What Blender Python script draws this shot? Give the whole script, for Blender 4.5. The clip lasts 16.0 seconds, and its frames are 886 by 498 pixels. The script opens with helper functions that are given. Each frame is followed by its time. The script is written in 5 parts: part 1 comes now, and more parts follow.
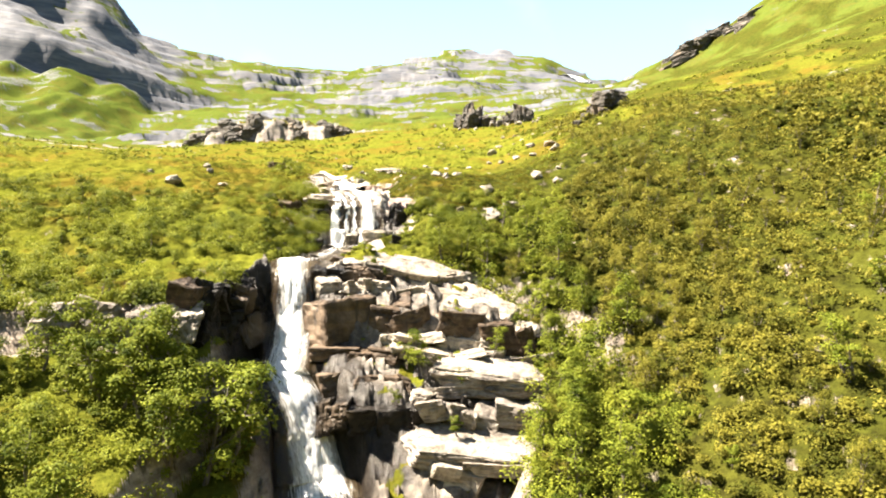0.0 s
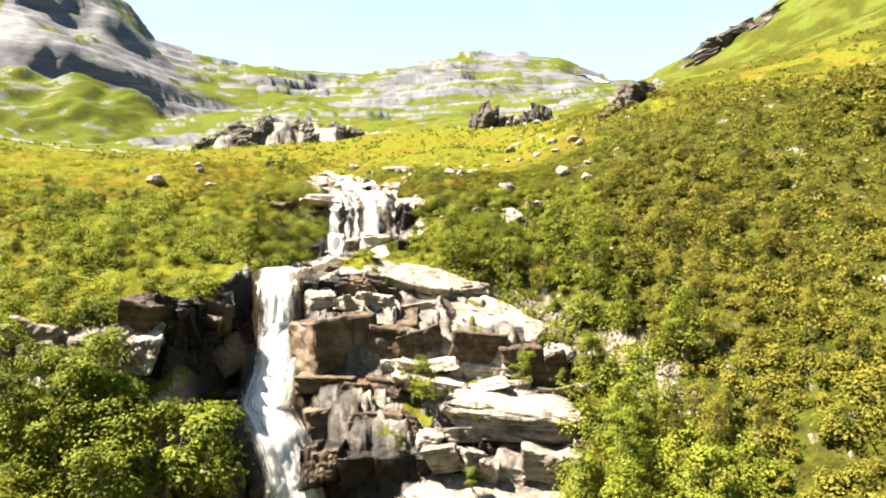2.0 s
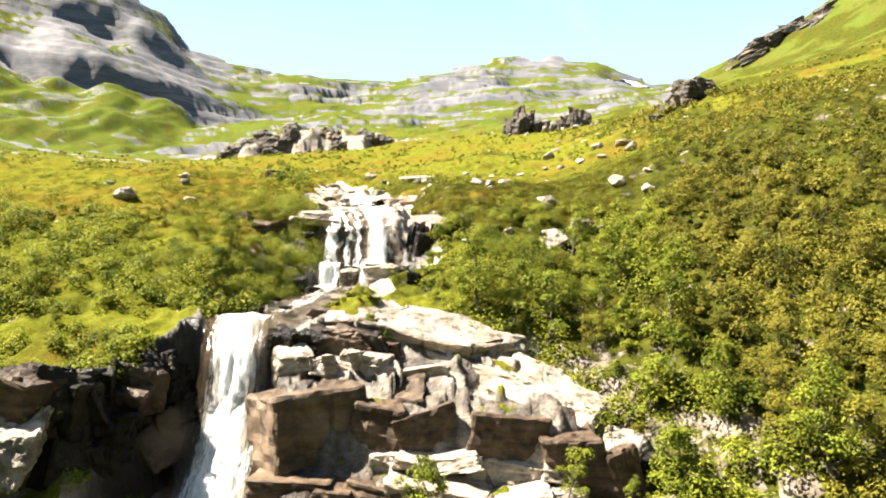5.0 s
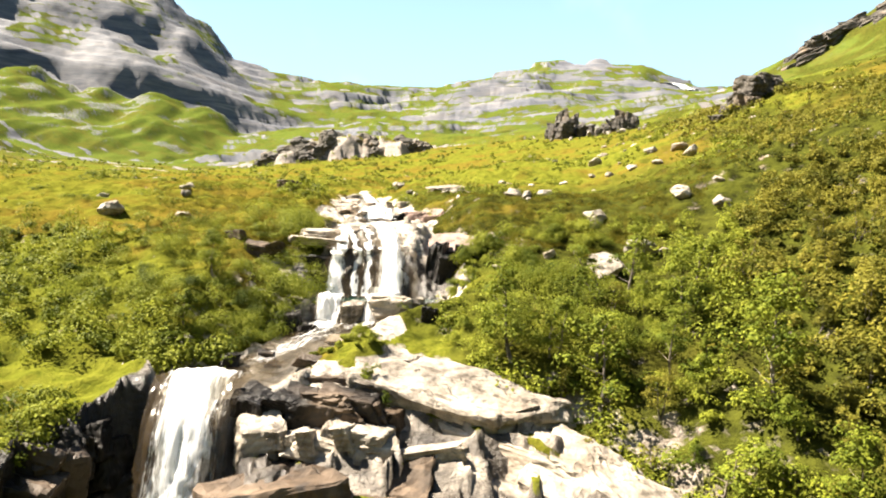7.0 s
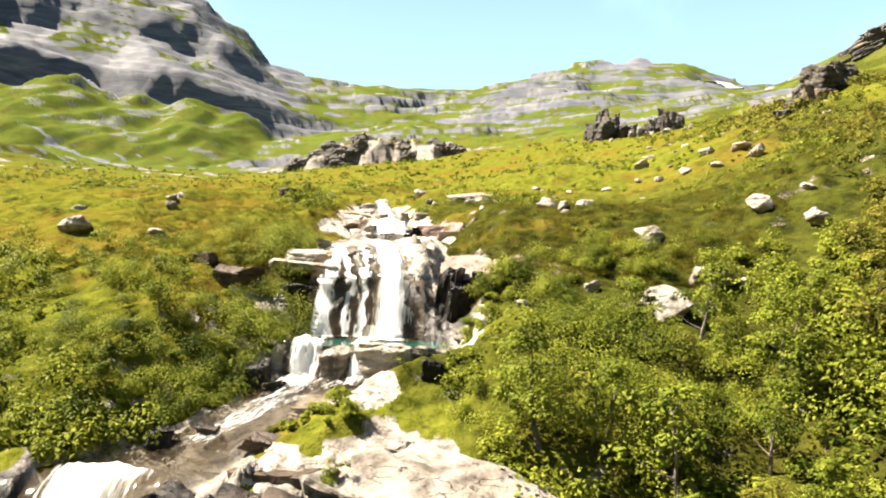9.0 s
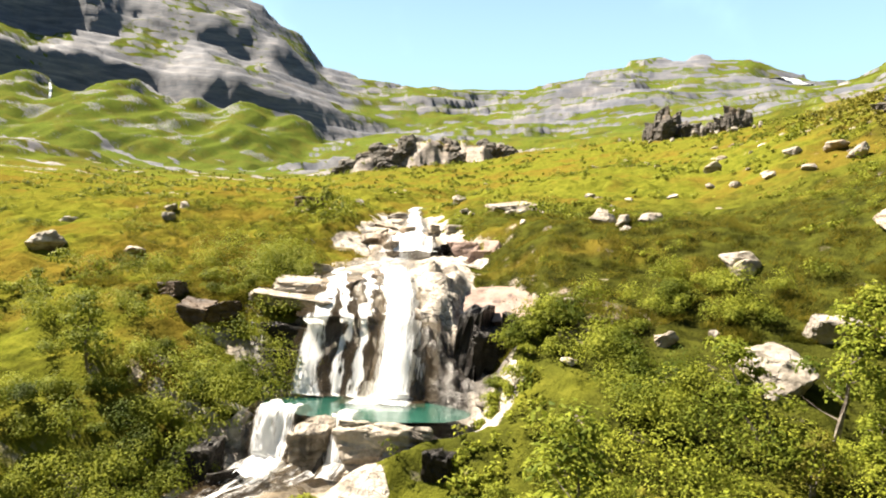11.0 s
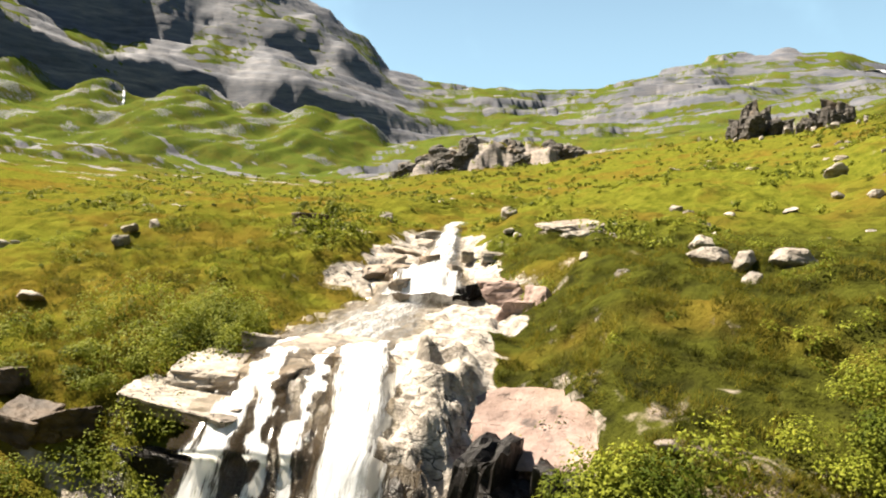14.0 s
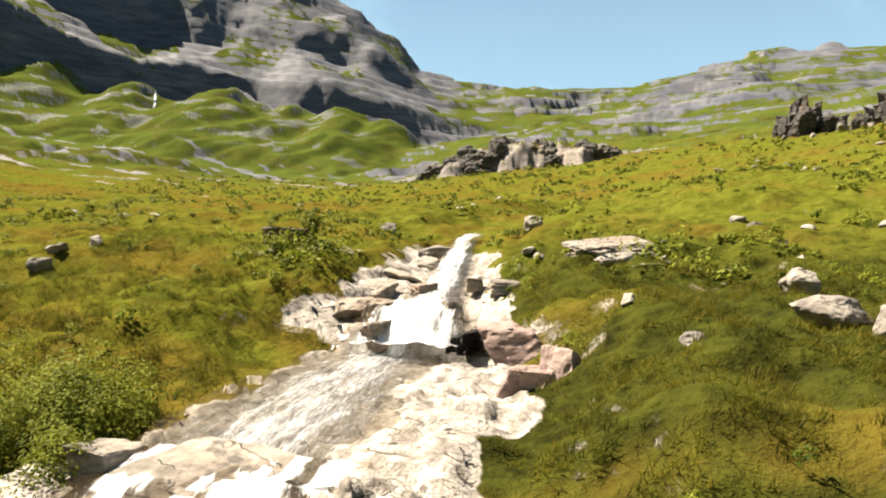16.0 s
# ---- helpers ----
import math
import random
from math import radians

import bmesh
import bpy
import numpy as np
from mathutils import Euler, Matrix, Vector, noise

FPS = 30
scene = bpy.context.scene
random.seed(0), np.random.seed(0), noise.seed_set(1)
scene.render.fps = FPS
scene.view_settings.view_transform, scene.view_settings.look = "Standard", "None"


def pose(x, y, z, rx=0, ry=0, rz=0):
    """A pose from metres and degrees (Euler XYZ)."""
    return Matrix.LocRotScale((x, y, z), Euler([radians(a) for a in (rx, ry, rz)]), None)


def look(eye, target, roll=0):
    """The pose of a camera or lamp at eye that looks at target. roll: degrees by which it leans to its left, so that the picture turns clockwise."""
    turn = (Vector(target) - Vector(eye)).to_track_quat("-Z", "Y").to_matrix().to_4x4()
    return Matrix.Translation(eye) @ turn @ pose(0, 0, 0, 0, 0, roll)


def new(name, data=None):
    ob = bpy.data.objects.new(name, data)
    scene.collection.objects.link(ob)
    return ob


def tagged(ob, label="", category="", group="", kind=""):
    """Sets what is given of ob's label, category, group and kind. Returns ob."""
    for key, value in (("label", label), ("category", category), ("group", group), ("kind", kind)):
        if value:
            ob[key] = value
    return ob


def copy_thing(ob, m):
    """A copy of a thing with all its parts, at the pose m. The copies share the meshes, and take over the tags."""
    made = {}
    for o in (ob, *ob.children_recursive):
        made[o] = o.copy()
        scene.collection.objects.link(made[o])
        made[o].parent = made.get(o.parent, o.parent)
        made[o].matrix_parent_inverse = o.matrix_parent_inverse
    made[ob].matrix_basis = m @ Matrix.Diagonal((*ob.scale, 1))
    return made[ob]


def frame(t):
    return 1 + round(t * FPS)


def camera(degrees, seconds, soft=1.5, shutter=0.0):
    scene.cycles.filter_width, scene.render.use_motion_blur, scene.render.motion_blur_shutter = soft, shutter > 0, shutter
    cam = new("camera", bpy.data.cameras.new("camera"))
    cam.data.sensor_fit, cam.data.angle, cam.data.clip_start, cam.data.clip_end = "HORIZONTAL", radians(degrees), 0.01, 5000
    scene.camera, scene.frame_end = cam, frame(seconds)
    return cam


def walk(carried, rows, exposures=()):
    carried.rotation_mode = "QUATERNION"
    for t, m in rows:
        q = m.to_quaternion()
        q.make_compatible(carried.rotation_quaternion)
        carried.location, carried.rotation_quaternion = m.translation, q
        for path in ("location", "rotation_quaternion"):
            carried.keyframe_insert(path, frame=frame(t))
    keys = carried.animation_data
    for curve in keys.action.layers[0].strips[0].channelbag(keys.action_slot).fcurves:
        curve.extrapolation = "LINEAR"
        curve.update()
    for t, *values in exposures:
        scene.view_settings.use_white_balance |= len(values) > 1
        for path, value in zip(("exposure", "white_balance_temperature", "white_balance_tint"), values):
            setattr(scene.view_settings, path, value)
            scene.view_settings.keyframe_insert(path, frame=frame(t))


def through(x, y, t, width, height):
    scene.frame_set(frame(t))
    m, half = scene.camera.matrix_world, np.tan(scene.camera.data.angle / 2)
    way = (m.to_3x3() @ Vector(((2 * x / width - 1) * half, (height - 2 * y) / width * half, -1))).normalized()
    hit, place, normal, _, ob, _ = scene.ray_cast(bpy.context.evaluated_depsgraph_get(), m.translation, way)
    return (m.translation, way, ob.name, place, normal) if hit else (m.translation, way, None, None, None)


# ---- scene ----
# The flight: up the stream, turning to the left
cam = camera(66.2, 16.0, soft=2.0)
PATH = [
    (0, pose(0.84, 8.04, 0.06, 88.96, 0, 1.04) @ pose(0, 0, 0, 0, 0, 0.75)),
    (0.5, pose(0.82, 10.73, 0.00, 89.02, 0, 1.38) @ pose(0, 0, 0, 0, 0, 0.67)),
    (1, pose(0.84, 13.43, -0.02, 89.11, 0, 1.72) @ pose(0, 0, 0, 0, 0, 0.58)),
    (1.5, pose(0.86, 16.18, 0.03, 89.17, 0, 2.07) @ pose(0, 0, 0, 0, 0, 0.50)),
    (2, pose(0.90, 18.93, 0.19, 89.26, 0, 2.41) @ pose(0, 0, 0, 0, 0, 0.42)),
    (2.5, pose(0.91, 21.70, 0.40, 89.37, 0, 2.75) @ pose(0, 0, 0, 0, 0, 0.43)),
    (3, pose(0.92, 24.40, 0.68, 89.49, 0, 3.04) @ pose(0, 0, 0, 0, 0, 0.35)),
    (3.5, pose(1.00, 27.01, 1.02, 89.60, 0, 3.30) @ pose(0, 0, 0, 0, 0, 0.36)),
    (4, pose(1.06, 29.68, 1.36, 89.72, 0, 3.79) @ pose(0, 0, 0, 0, 0, 0.39)),
    (6.5, pose(1.44, 42.92, 3.28, 90.24, 0, 8.10) @ pose(0, 0, 0, 0, 0, 0.50)),
    (7, pose(1.44, 45.67, 3.66, 90.38, 0, 8.89) @ pose(0, 0, 0, 0, 0, 0.54)),
    (7.5, pose(1.43, 48.36, 4.07, 90.43, 0, 9.55) @ pose(0, 0, 0, 0, 0, 0.57)),
    (8, pose(1.36, 51.12, 4.48, 90.49, 0, 10.28) @ pose(0, 0, 0, 0, 0, 0.50)),
    (8.5, pose(1.29, 53.81, 4.88, 90.54, 0, 11.04) @ pose(0, 0, 0, 0, 0, 0.54)),
    (9, pose(1.22, 56.58, 5.29, 90.62, 0, 12.06) @ pose(0, 0, 0, 0, 0, 0.49)),
    (11.5, pose(0.31, 69.19, 7.31, 90.72, 0, 17.72) @ pose(0, 0, 0, 0, 0, 0.87)),
    (12, pose(-0.01, 71.85, 7.71, 90.77, 0, 18.87) @ pose(0, 0, 0, 0, 0, 0.82)),
    (12.5, pose(-0.35, 74.36, 8.12, 90.76, 0, 19.84) @ pose(0, 0, 0, 0, 0, 0.97)),
    (13, pose(-0.76, 76.97, 8.52, 90.78, 0, 20.80) @ pose(0, 0, 0, 0, 0, 1.11)),
    (13.5, pose(-1.18, 79.44, 8.90, 90.76, 0, 21.59) @ pose(0, 0, 0, 0, 0, 1.15)),
    (14, pose(-1.66, 81.90, 9.30, 90.78, 0, 22.28) @ pose(0, 0, 0, 0, 0, 1.18)),
    (14.5, pose(-2.15, 84.26, 9.69, 90.80, 0, 23.00) @ pose(0, 0, 0, 0, 0, 1.32)),
    (15, pose(-2.67, 86.75, 10.05, 90.82, 0, 23.74) @ pose(0, 0, 0, 0, 0, 1.35)),
    (15.5, pose(-3.22, 89.19, 10.43, 90.81, 0, 24.36) @ pose(0, 0, 0, 0, 0, 1.48)),
    (16, pose(-3.84, 91.77, 10.79, 90.83, 0, 25.05) @ pose(0, 0, 0, 0, 0, 1.21)),
]
# The film's own exposure falls as the sky fills more of it.
walk(cam, PATH, [(0, 2.9), (4, 2.83), (8, 2.6), (12.5, 2.32), (16, 1.94)])

# ---- sky, sun and exposure ----
SUN_AZ, SUN_EL = radians(-84), radians(54)
sky_world = bpy.data.worlds.new("sky")
scene.world = sky_world
sky_world.use_nodes = True
wn, wl = sky_world.node_tree.nodes, sky_world.node_tree.links
sky = wn.new("ShaderNodeTexSky")
sky.sky_type = "NISHITA"
sky.sun_disc = False
sky.sun_elevation, sky.sun_rotation = SUN_EL, SUN_AZ
sky.altitude, sky.air_density, sky.dust_density, sky.ozone_density = 600, 1.0, 0.8, 0.6
wn["Background"].inputs["Strength"].default_value = 0.0265
# a bright summer haze low in the sky, with thin high cloud in it
direction = wn.new("ShaderNodeTexCoord")
height = wn.new("ShaderNodeSeparateXYZ")
wl.new(direction.outputs["Generated"], height.inputs[0])
low = wn.new("ShaderNodeMapRange")
low.interpolation_type = "SMOOTHSTEP"
low.inputs["From Min"].default_value, low.inputs["From Max"].default_value = 0.08, 0.70
low.inputs["To Min"].default_value, low.inputs["To Max"].default_value = 1.0, 0.0
wl.new(height.outputs["Z"], low.inputs["Value"])
wisp = wn.new("ShaderNodeTexNoise")
wisp.inputs["Scale"].default_value, wisp.inputs["Detail"].default_value = 3.2, 5.0
wl.new(direction.outputs["Generated"], wisp.inputs["Vector"])
thick = wn.new("ShaderNodeMapRange")
thick.interpolation_type = "SMOOTHSTEP"
thick.inputs["From Min"].default_value, thick.inputs["From Max"].default_value = 0.54, 0.72
thick.inputs["To Max"].default_value = 0.45
wl.new(wisp.outputs["Fac"], thick.inputs["Value"])
both = wn.new("ShaderNodeMath")
both.operation, both.use_clamp = "ADD", True
wl.new(low.outputs["Result"], both.inputs[0])
wl.new(thick.outputs["Result"], both.inputs[1])
haze = wn.new("ShaderNodeMix")
haze.data_type = "RGBA"
haze.inputs[7].default_value = (5.0, 7.9, 9.8, 1)
wl.new(both.outputs[0], haze.inputs["Factor"])
wl.new(sky.outputs["Color"], haze.inputs[6])
wl.new(haze.outputs[2], wn["Background"].inputs["Color"])

sun_data = bpy.data.lights.new("sun", "SUN")
sun_data.energy, sun_data.angle, sun_data.color = 5.0, radians(0.55), (1.0, 0.885, 0.725)
sun = new("sun", sun_data)
sun_dir = Vector((math.sin(SUN_AZ) * math.cos(SUN_EL), math.cos(SUN_AZ) * math.cos(SUN_EL), math.sin(SUN_EL)))
sun.matrix_world = look(sun_dir * 300, (0, 0, 0))

# ---- noise and the shape of the land ----
def sm(a, b, x):
    """Smooth step from a to b."""
    t = np.clip((np.asarray(x, float) - a) / (b - a), 0, 1)
    return t * t * (3 - 2 * t)


def lerp(a, b, t):
    return a + (b - a) * t


def grad_noise(x, y, seed=0):
    """Gradient noise in two dimensions, about -0.7 to 0.7."""
    x, y = np.asarray(x, float), np.asarray(y, float)
    xi, yi = np.floor(x).astype(np.int64), np.floor(y).astype(np.int64)
    fx, fy = x - xi, y - yi
    u, v = fx * fx * fx * (fx * (fx * 6 - 15) + 10), fy * fy * fy * (fy * (fy * 6 - 15) + 10)

    def corner(i, j):
        h = ((xi + i) * 374761393 + (yi + j) * 668265263 + seed * 974634777) & 0xFFFFFFFF
        h = ((h ^ (h >> 13)) * 1274126177) & 0xFFFFFFFF
        h = ((h ^ (h >> 16)) * 2246822519) & 0xFFFFFFFF
        a = h * (2 * np.pi / 4294967296.0)
        return np.cos(a) * (fx - i) + np.sin(a) * (fy - j)
    return lerp(lerp(corner(0, 0), corner(1, 0), u), lerp(corner(0, 1), corner(1, 1), u), v)


def fbm(x, y, octaves=4, seed=0, gain=0.5):
    total, amp, f = 0.0, 1.0, 1.0
    for o in range(octaves):
        total = total + amp * grad_noise(x * f + 17.3 * o, y * f - 9.1 * o, seed + o)
        amp, f = amp * gain, f * 2.03
    return total


def ridged(x, y, octaves=3, seed=0):
    total, amp, f = 0.0, 1.0, 1.0
    for o in range(octaves):
        total = total + amp * (1 - 2.4 * np.abs(grad_noise(x * f + 5.7 * o, y * f, seed + o)))
        amp, f = amp * 0.5, f * 2.1
    return total


def cells(x, y, sx, sy, seed):
    """For each place the random number and the middle of its block, as of jointed rock."""
    gx, gy = x / sx, y / sy
    ix, iy = np.floor(gx).astype(np.int64), np.floor(gy).astype(np.int64)
    best, val, mx, my = np.full(x.shape, 1e9), np.zeros(x.shape), x.copy(), y.copy()
    for i in (-1, 0, 1):
        for j in (-1, 0, 1):
            h = ((ix + i) * 374761393 + (iy + j) * 668265263 + seed * 974634777) & 0xFFFFFFFF
            h = ((h ^ (h >> 13)) * 1274126177) & 0xFFFFFFFF
            h = h ^ (h >> 16)
            px, py = ix + i + (h & 1023) / 1023.0, iy + j + ((h >> 10) & 1023) / 1023.0
            d = np.abs(gx - px) + np.abs(gy - py)
            near = d < best
            best = np.where(near, d, best)
            val, mx, my = np.where(near, ((h >> 20) & 1023) / 1023.0, val), np.where(near, px * sx, mx), np.where(near, py * sy, my)
    return val, mx, my


# The stream from its foot to the moor: how far up the valley, then its middle, bed and half width.
STREAM_Y = [40, 60, 64, 66, 67.5, 69, 72, 74.5, 76, 77.5, 78.6, 81.8, 83.6, 86, 89, 90.5, 91.2, 93.5, 96.0, 96.7, 98.0, 100.3, 103, 108, 112, 116.5, 118, 122, 128, 134, 142, 150, 175]
STREAM_X = [-8, -9, -10.2, -11.5, -13, -14.2, -14.6, -15, -15.4, -15.7, -15.8, -15.6, -14.4, -13.5, -12.8, -11.8, -10.9, -10.6, -10.9, -11.0, -11.2, -12.2, -13.6, -14.9, -16, -17, -17.4, -18.5, -20.5, -22.6, -25.5, -27, -30]
STREAM_Z = [-28, -23, -21, -17.5, -14.6, -13.2, -11, -8, -5, -3.65, -3.25, -3.1, -2.5, -2.0, -1.6, -1.25, 0.5, 0.3, 0.3, 1.6, 3.7, 5.2, 5.9, 6.5, 6.7, 7.0, 8.2, 8.8, 9.8, 10.9, 12.2, 13.4, 16.8]
STREAM_W = [3.6, 3.5, 3.3, 3.1, 2.9, 2.7, 2.2, 1.9, 1.8, 2.0, 2.5, 2.4, 1.8, 1.7, 1.9, 3.2, 4.2, 4.4, 4.0, 3.6, 3.6, 3.6, 3.8, 4.3, 4.0, 3.2, 2.4, 1.4, 1.2, 1.1, 1.0, 1.0, 1.0]

# Ground to the left and to the right of the stream, up the valley.
LEFT_Y = [20, 50, 60, 66, 72, 80, 85, 95, 105, 124, 143, 170, 220]
LEFT_Z = [-26, -14.5, -9.6, -7.2, -4.4, -1.2, 0.8, 4.0, 7.0, 11.3, 13.6, 17, 25]
RIGHT_Y = [20, 50, 61, 64, 66.3, 68.2, 70.2, 71.6, 72.2, 72.9, 75, 76.4, 77.3, 78.5, 80.3, 83, 86, 89, 92, 97, 102, 106, 110, 115, 130, 142, 155, 175, 220]
RIGHT_Z = [-36, -25, -20, -16.8, -13.4, -12.3, -11.0, -10.3, -8.4, -6.9, -6.0, -5.6, -4.6, -4.0, -3.4, -2.8, -2.1, -0.7, 1.3, 3.6, 6.0, 8.0, 8.8, 9.3, 11.2, 13.3, 17, 20.5, 28]
# Right-hand limit of the bare rock steps beside the lower fall.
STEPS_Y = [58, 62, 66, 70, 74, 78, 80, 82, 84.5]
STEPS_X = [4.5, 6.0, 7.0, 7.2, 6.2, 3.2, 0.6, -2.2, -5.0]

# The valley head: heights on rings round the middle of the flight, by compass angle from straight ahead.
# Slopes at 110 degrees and beyond are unseen, raised to block low sky light.
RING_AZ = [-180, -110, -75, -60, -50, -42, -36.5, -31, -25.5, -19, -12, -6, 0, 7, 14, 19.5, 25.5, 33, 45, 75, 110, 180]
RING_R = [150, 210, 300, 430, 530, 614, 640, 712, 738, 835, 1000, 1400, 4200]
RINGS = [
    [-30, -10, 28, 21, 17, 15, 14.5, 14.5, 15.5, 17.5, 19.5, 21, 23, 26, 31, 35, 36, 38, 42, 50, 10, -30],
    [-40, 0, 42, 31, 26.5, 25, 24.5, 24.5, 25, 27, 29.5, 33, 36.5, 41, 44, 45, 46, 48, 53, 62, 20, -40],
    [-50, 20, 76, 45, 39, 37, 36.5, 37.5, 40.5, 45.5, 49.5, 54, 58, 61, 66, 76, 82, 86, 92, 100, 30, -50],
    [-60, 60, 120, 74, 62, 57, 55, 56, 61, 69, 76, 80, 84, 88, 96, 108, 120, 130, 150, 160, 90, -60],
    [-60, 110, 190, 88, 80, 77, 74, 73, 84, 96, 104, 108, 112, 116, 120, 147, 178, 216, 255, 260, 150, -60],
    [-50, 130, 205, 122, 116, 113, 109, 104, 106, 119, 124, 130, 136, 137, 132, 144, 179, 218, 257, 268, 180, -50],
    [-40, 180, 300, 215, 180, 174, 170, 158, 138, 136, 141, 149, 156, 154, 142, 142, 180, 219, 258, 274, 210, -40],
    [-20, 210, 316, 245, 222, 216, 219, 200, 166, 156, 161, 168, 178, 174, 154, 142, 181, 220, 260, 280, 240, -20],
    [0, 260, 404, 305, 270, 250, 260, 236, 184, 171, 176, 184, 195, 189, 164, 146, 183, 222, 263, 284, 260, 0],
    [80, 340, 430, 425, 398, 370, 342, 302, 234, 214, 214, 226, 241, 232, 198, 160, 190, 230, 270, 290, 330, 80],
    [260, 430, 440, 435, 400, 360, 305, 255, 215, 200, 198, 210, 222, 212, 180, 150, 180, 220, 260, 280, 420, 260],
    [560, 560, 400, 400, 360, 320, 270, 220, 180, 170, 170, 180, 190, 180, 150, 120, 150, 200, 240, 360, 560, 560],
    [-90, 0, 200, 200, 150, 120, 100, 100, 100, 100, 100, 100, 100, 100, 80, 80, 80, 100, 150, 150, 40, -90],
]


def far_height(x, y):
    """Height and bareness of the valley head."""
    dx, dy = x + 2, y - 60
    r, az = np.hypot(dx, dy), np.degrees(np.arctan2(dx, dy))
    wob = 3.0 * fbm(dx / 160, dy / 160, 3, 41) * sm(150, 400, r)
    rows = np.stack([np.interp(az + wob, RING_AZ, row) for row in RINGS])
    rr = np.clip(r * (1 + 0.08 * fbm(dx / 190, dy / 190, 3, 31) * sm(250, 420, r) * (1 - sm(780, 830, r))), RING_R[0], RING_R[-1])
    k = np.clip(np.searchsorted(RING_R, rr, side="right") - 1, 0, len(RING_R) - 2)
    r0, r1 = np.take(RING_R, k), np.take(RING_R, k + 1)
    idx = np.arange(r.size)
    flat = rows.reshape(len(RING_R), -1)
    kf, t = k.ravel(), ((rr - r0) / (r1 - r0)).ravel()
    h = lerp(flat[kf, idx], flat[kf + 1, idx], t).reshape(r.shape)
    away = sm(230, 420, r)
    h = h + away * (8 * fbm(dx / 110, dy / 110, 4, 3) + 1.8 * fbm(dx / 24, dy / 24, 4, 8))
    # broken cliff bands that follow the hillside
    arc = np.radians(az) * np.clip(r, 200, 900)
    cliffs = sm(590, 640, r) * (1 - sm(-28, -20, az))
    fans = sm(380, 420, r) * (1 - sm(612, 625, r)) * (1 - sm(-30, -25, az))
    for period, seed, share in ((30.0, 51, 0.22), (15.0, 77, 0.55), (6.5, 97, 0.55)):
        level = h / period + 0.9 * fbm(dx / 210, dy / 210, 3, seed, 0.4) + 0.07 * fbm(dx / 40, dy / 40, 3, seed + 1)
        step = np.floor(level) + sm(0.80, 0.97, level - np.floor(level))
        patch = sm(0.03, 0.2, fbm(arc / 130, r / 55, 4, seed + 5) + 0.12 * sm(560, 720, r) * (1 - sm(-20, 10, az)))
        h = h + (1 - 0.95 * sm(14, 20, az)) * (1 - 0.65 * fans) * (1 - 0.75 * cliffs) * share * away * patch * (step - level + 0.3) * period
    # grassy talus fans leaning on the foot of the wall
    gully = sm(425, 480, r) * (1 - sm(606, 616, r)) * (1 - sm(-31, -27, az))
    h = h - 5 * gully + gully * (3.0 * fbm(arc / 40, r / 60, 3, 62) + 0.8 * fbm(dx / 9, dy / 9, 3, 63))
    cones = np.zeros_like(h)
    for a, top, wide in ((-58.0, 140, 0.7), (-53.8, 146, 0.6), (-47.9, 139, 0.75), (-44.4, 126, 0.9), (-40.9, 143, 0.6), (-36.9, 132, 0.85), (-34.5, 128, 1.0), (-32.0, 133, 0.8), (-29.0, 124, 0.9)):
        bend = a + 2.2 * fbm(r / 70, 0 * r + a, 2, 17) - 0.025 * (606 - r)
        out = wide * (np.hypot(r * np.radians(az - bend), 9.0) - 9.0)
        cone = top + 4 - 0.44 * np.clip(612 - r, 0, None) - 0.62 * out / (0.6 + 0.006 * np.clip(606 - r, 0, 200)) + 5 * fbm(dx / 45, dy / 45, 4, 19) + 3.2 * ridged(arc / 24, r / 160, 3, 20) - 2.0
        cones = np.maximum(cones, sm(-26, 0, cone - h) * (r < 640))
        blend = np.clip(0.5 + (cone - h) / 12, 0, 1)
        h = np.where(r < 640, lerp(h, cone, blend) + 6 * blend * (1 - blend), h)
    wall = sm(590, 640, r) * (1 - sm(-28, -20, az))
    h = h + wall * (4.5 * fbm(dx / 60, dy / 60, 4, 26) + 2.0 * fbm(arc / 30, h / 14, 3, 27))
    strata = (h + 0.16 * arc) / 9.0 + 0.6 * fbm(dx / 120, dy / 120, 2, 14)
    h = h + wall * 5.0 * (np.floor(strata) + sm(0.55, 0.95, strata - np.floor(strata)) - strata)
    dome = sm(560, 680, r) * sm(-12, -4, az) * (1 - sm(10, 16, az)) * sm(-0.02, 0.16, fbm(arc / 90, h / 9, 4, 23))
    saddle = 0.85 * sm(430, 520, r) * sm(-30, -24, az) * (1 - sm(12, 17, az)) * sm(0.24, 0.34, fbm(arc / 60, h / 9, 4, 24))
    dome = np.maximum(dome, saddle)
    bed = 0.75 * gully * (1 - 0.4 * cones) * sm(0.06, 0.2, fbm(arc / 24, r / 26, 4, 28))
    rib = sm(270, 320, r) * (1 - sm(440, 480, r)) * (1 - sm(-26, -18, az)) * sm(0.16, 0.3, fbm(dx / 26, dy / 12, 4, 38)) * 0.6
    return h, np.maximum(np.maximum(bed, rib), np.maximum(wall * sm(-0.3, 0.1, fbm(dx / 60, dy / 60, 4, 29)), dome))


def strands(w, y):
    """How much water runs at w metres across the upper fall: a broad main chute and thinner strands beside it."""
    k = 1 - sm(96.5, 103, y)
    w = w + 0.55 * fbm(w / 0.9, y / 0.9, 3, 83)
    total = 0 * w
    for top, foot, half0, half1 in ((0.35, 0.4, 0.75, 1.25), (-2.6, -3.9, 0.6, 0.7), (-2.6, -2.3, 0.3, 0.35), (-1.0, -1.5, 0.35, 0.25), (1.7, 0.75, 0.4, 0.3)):
        total = np.maximum(total, np.exp(-((w - lerp(top, foot, k)) / lerp(half0, half1, k)) ** 2))
    return total


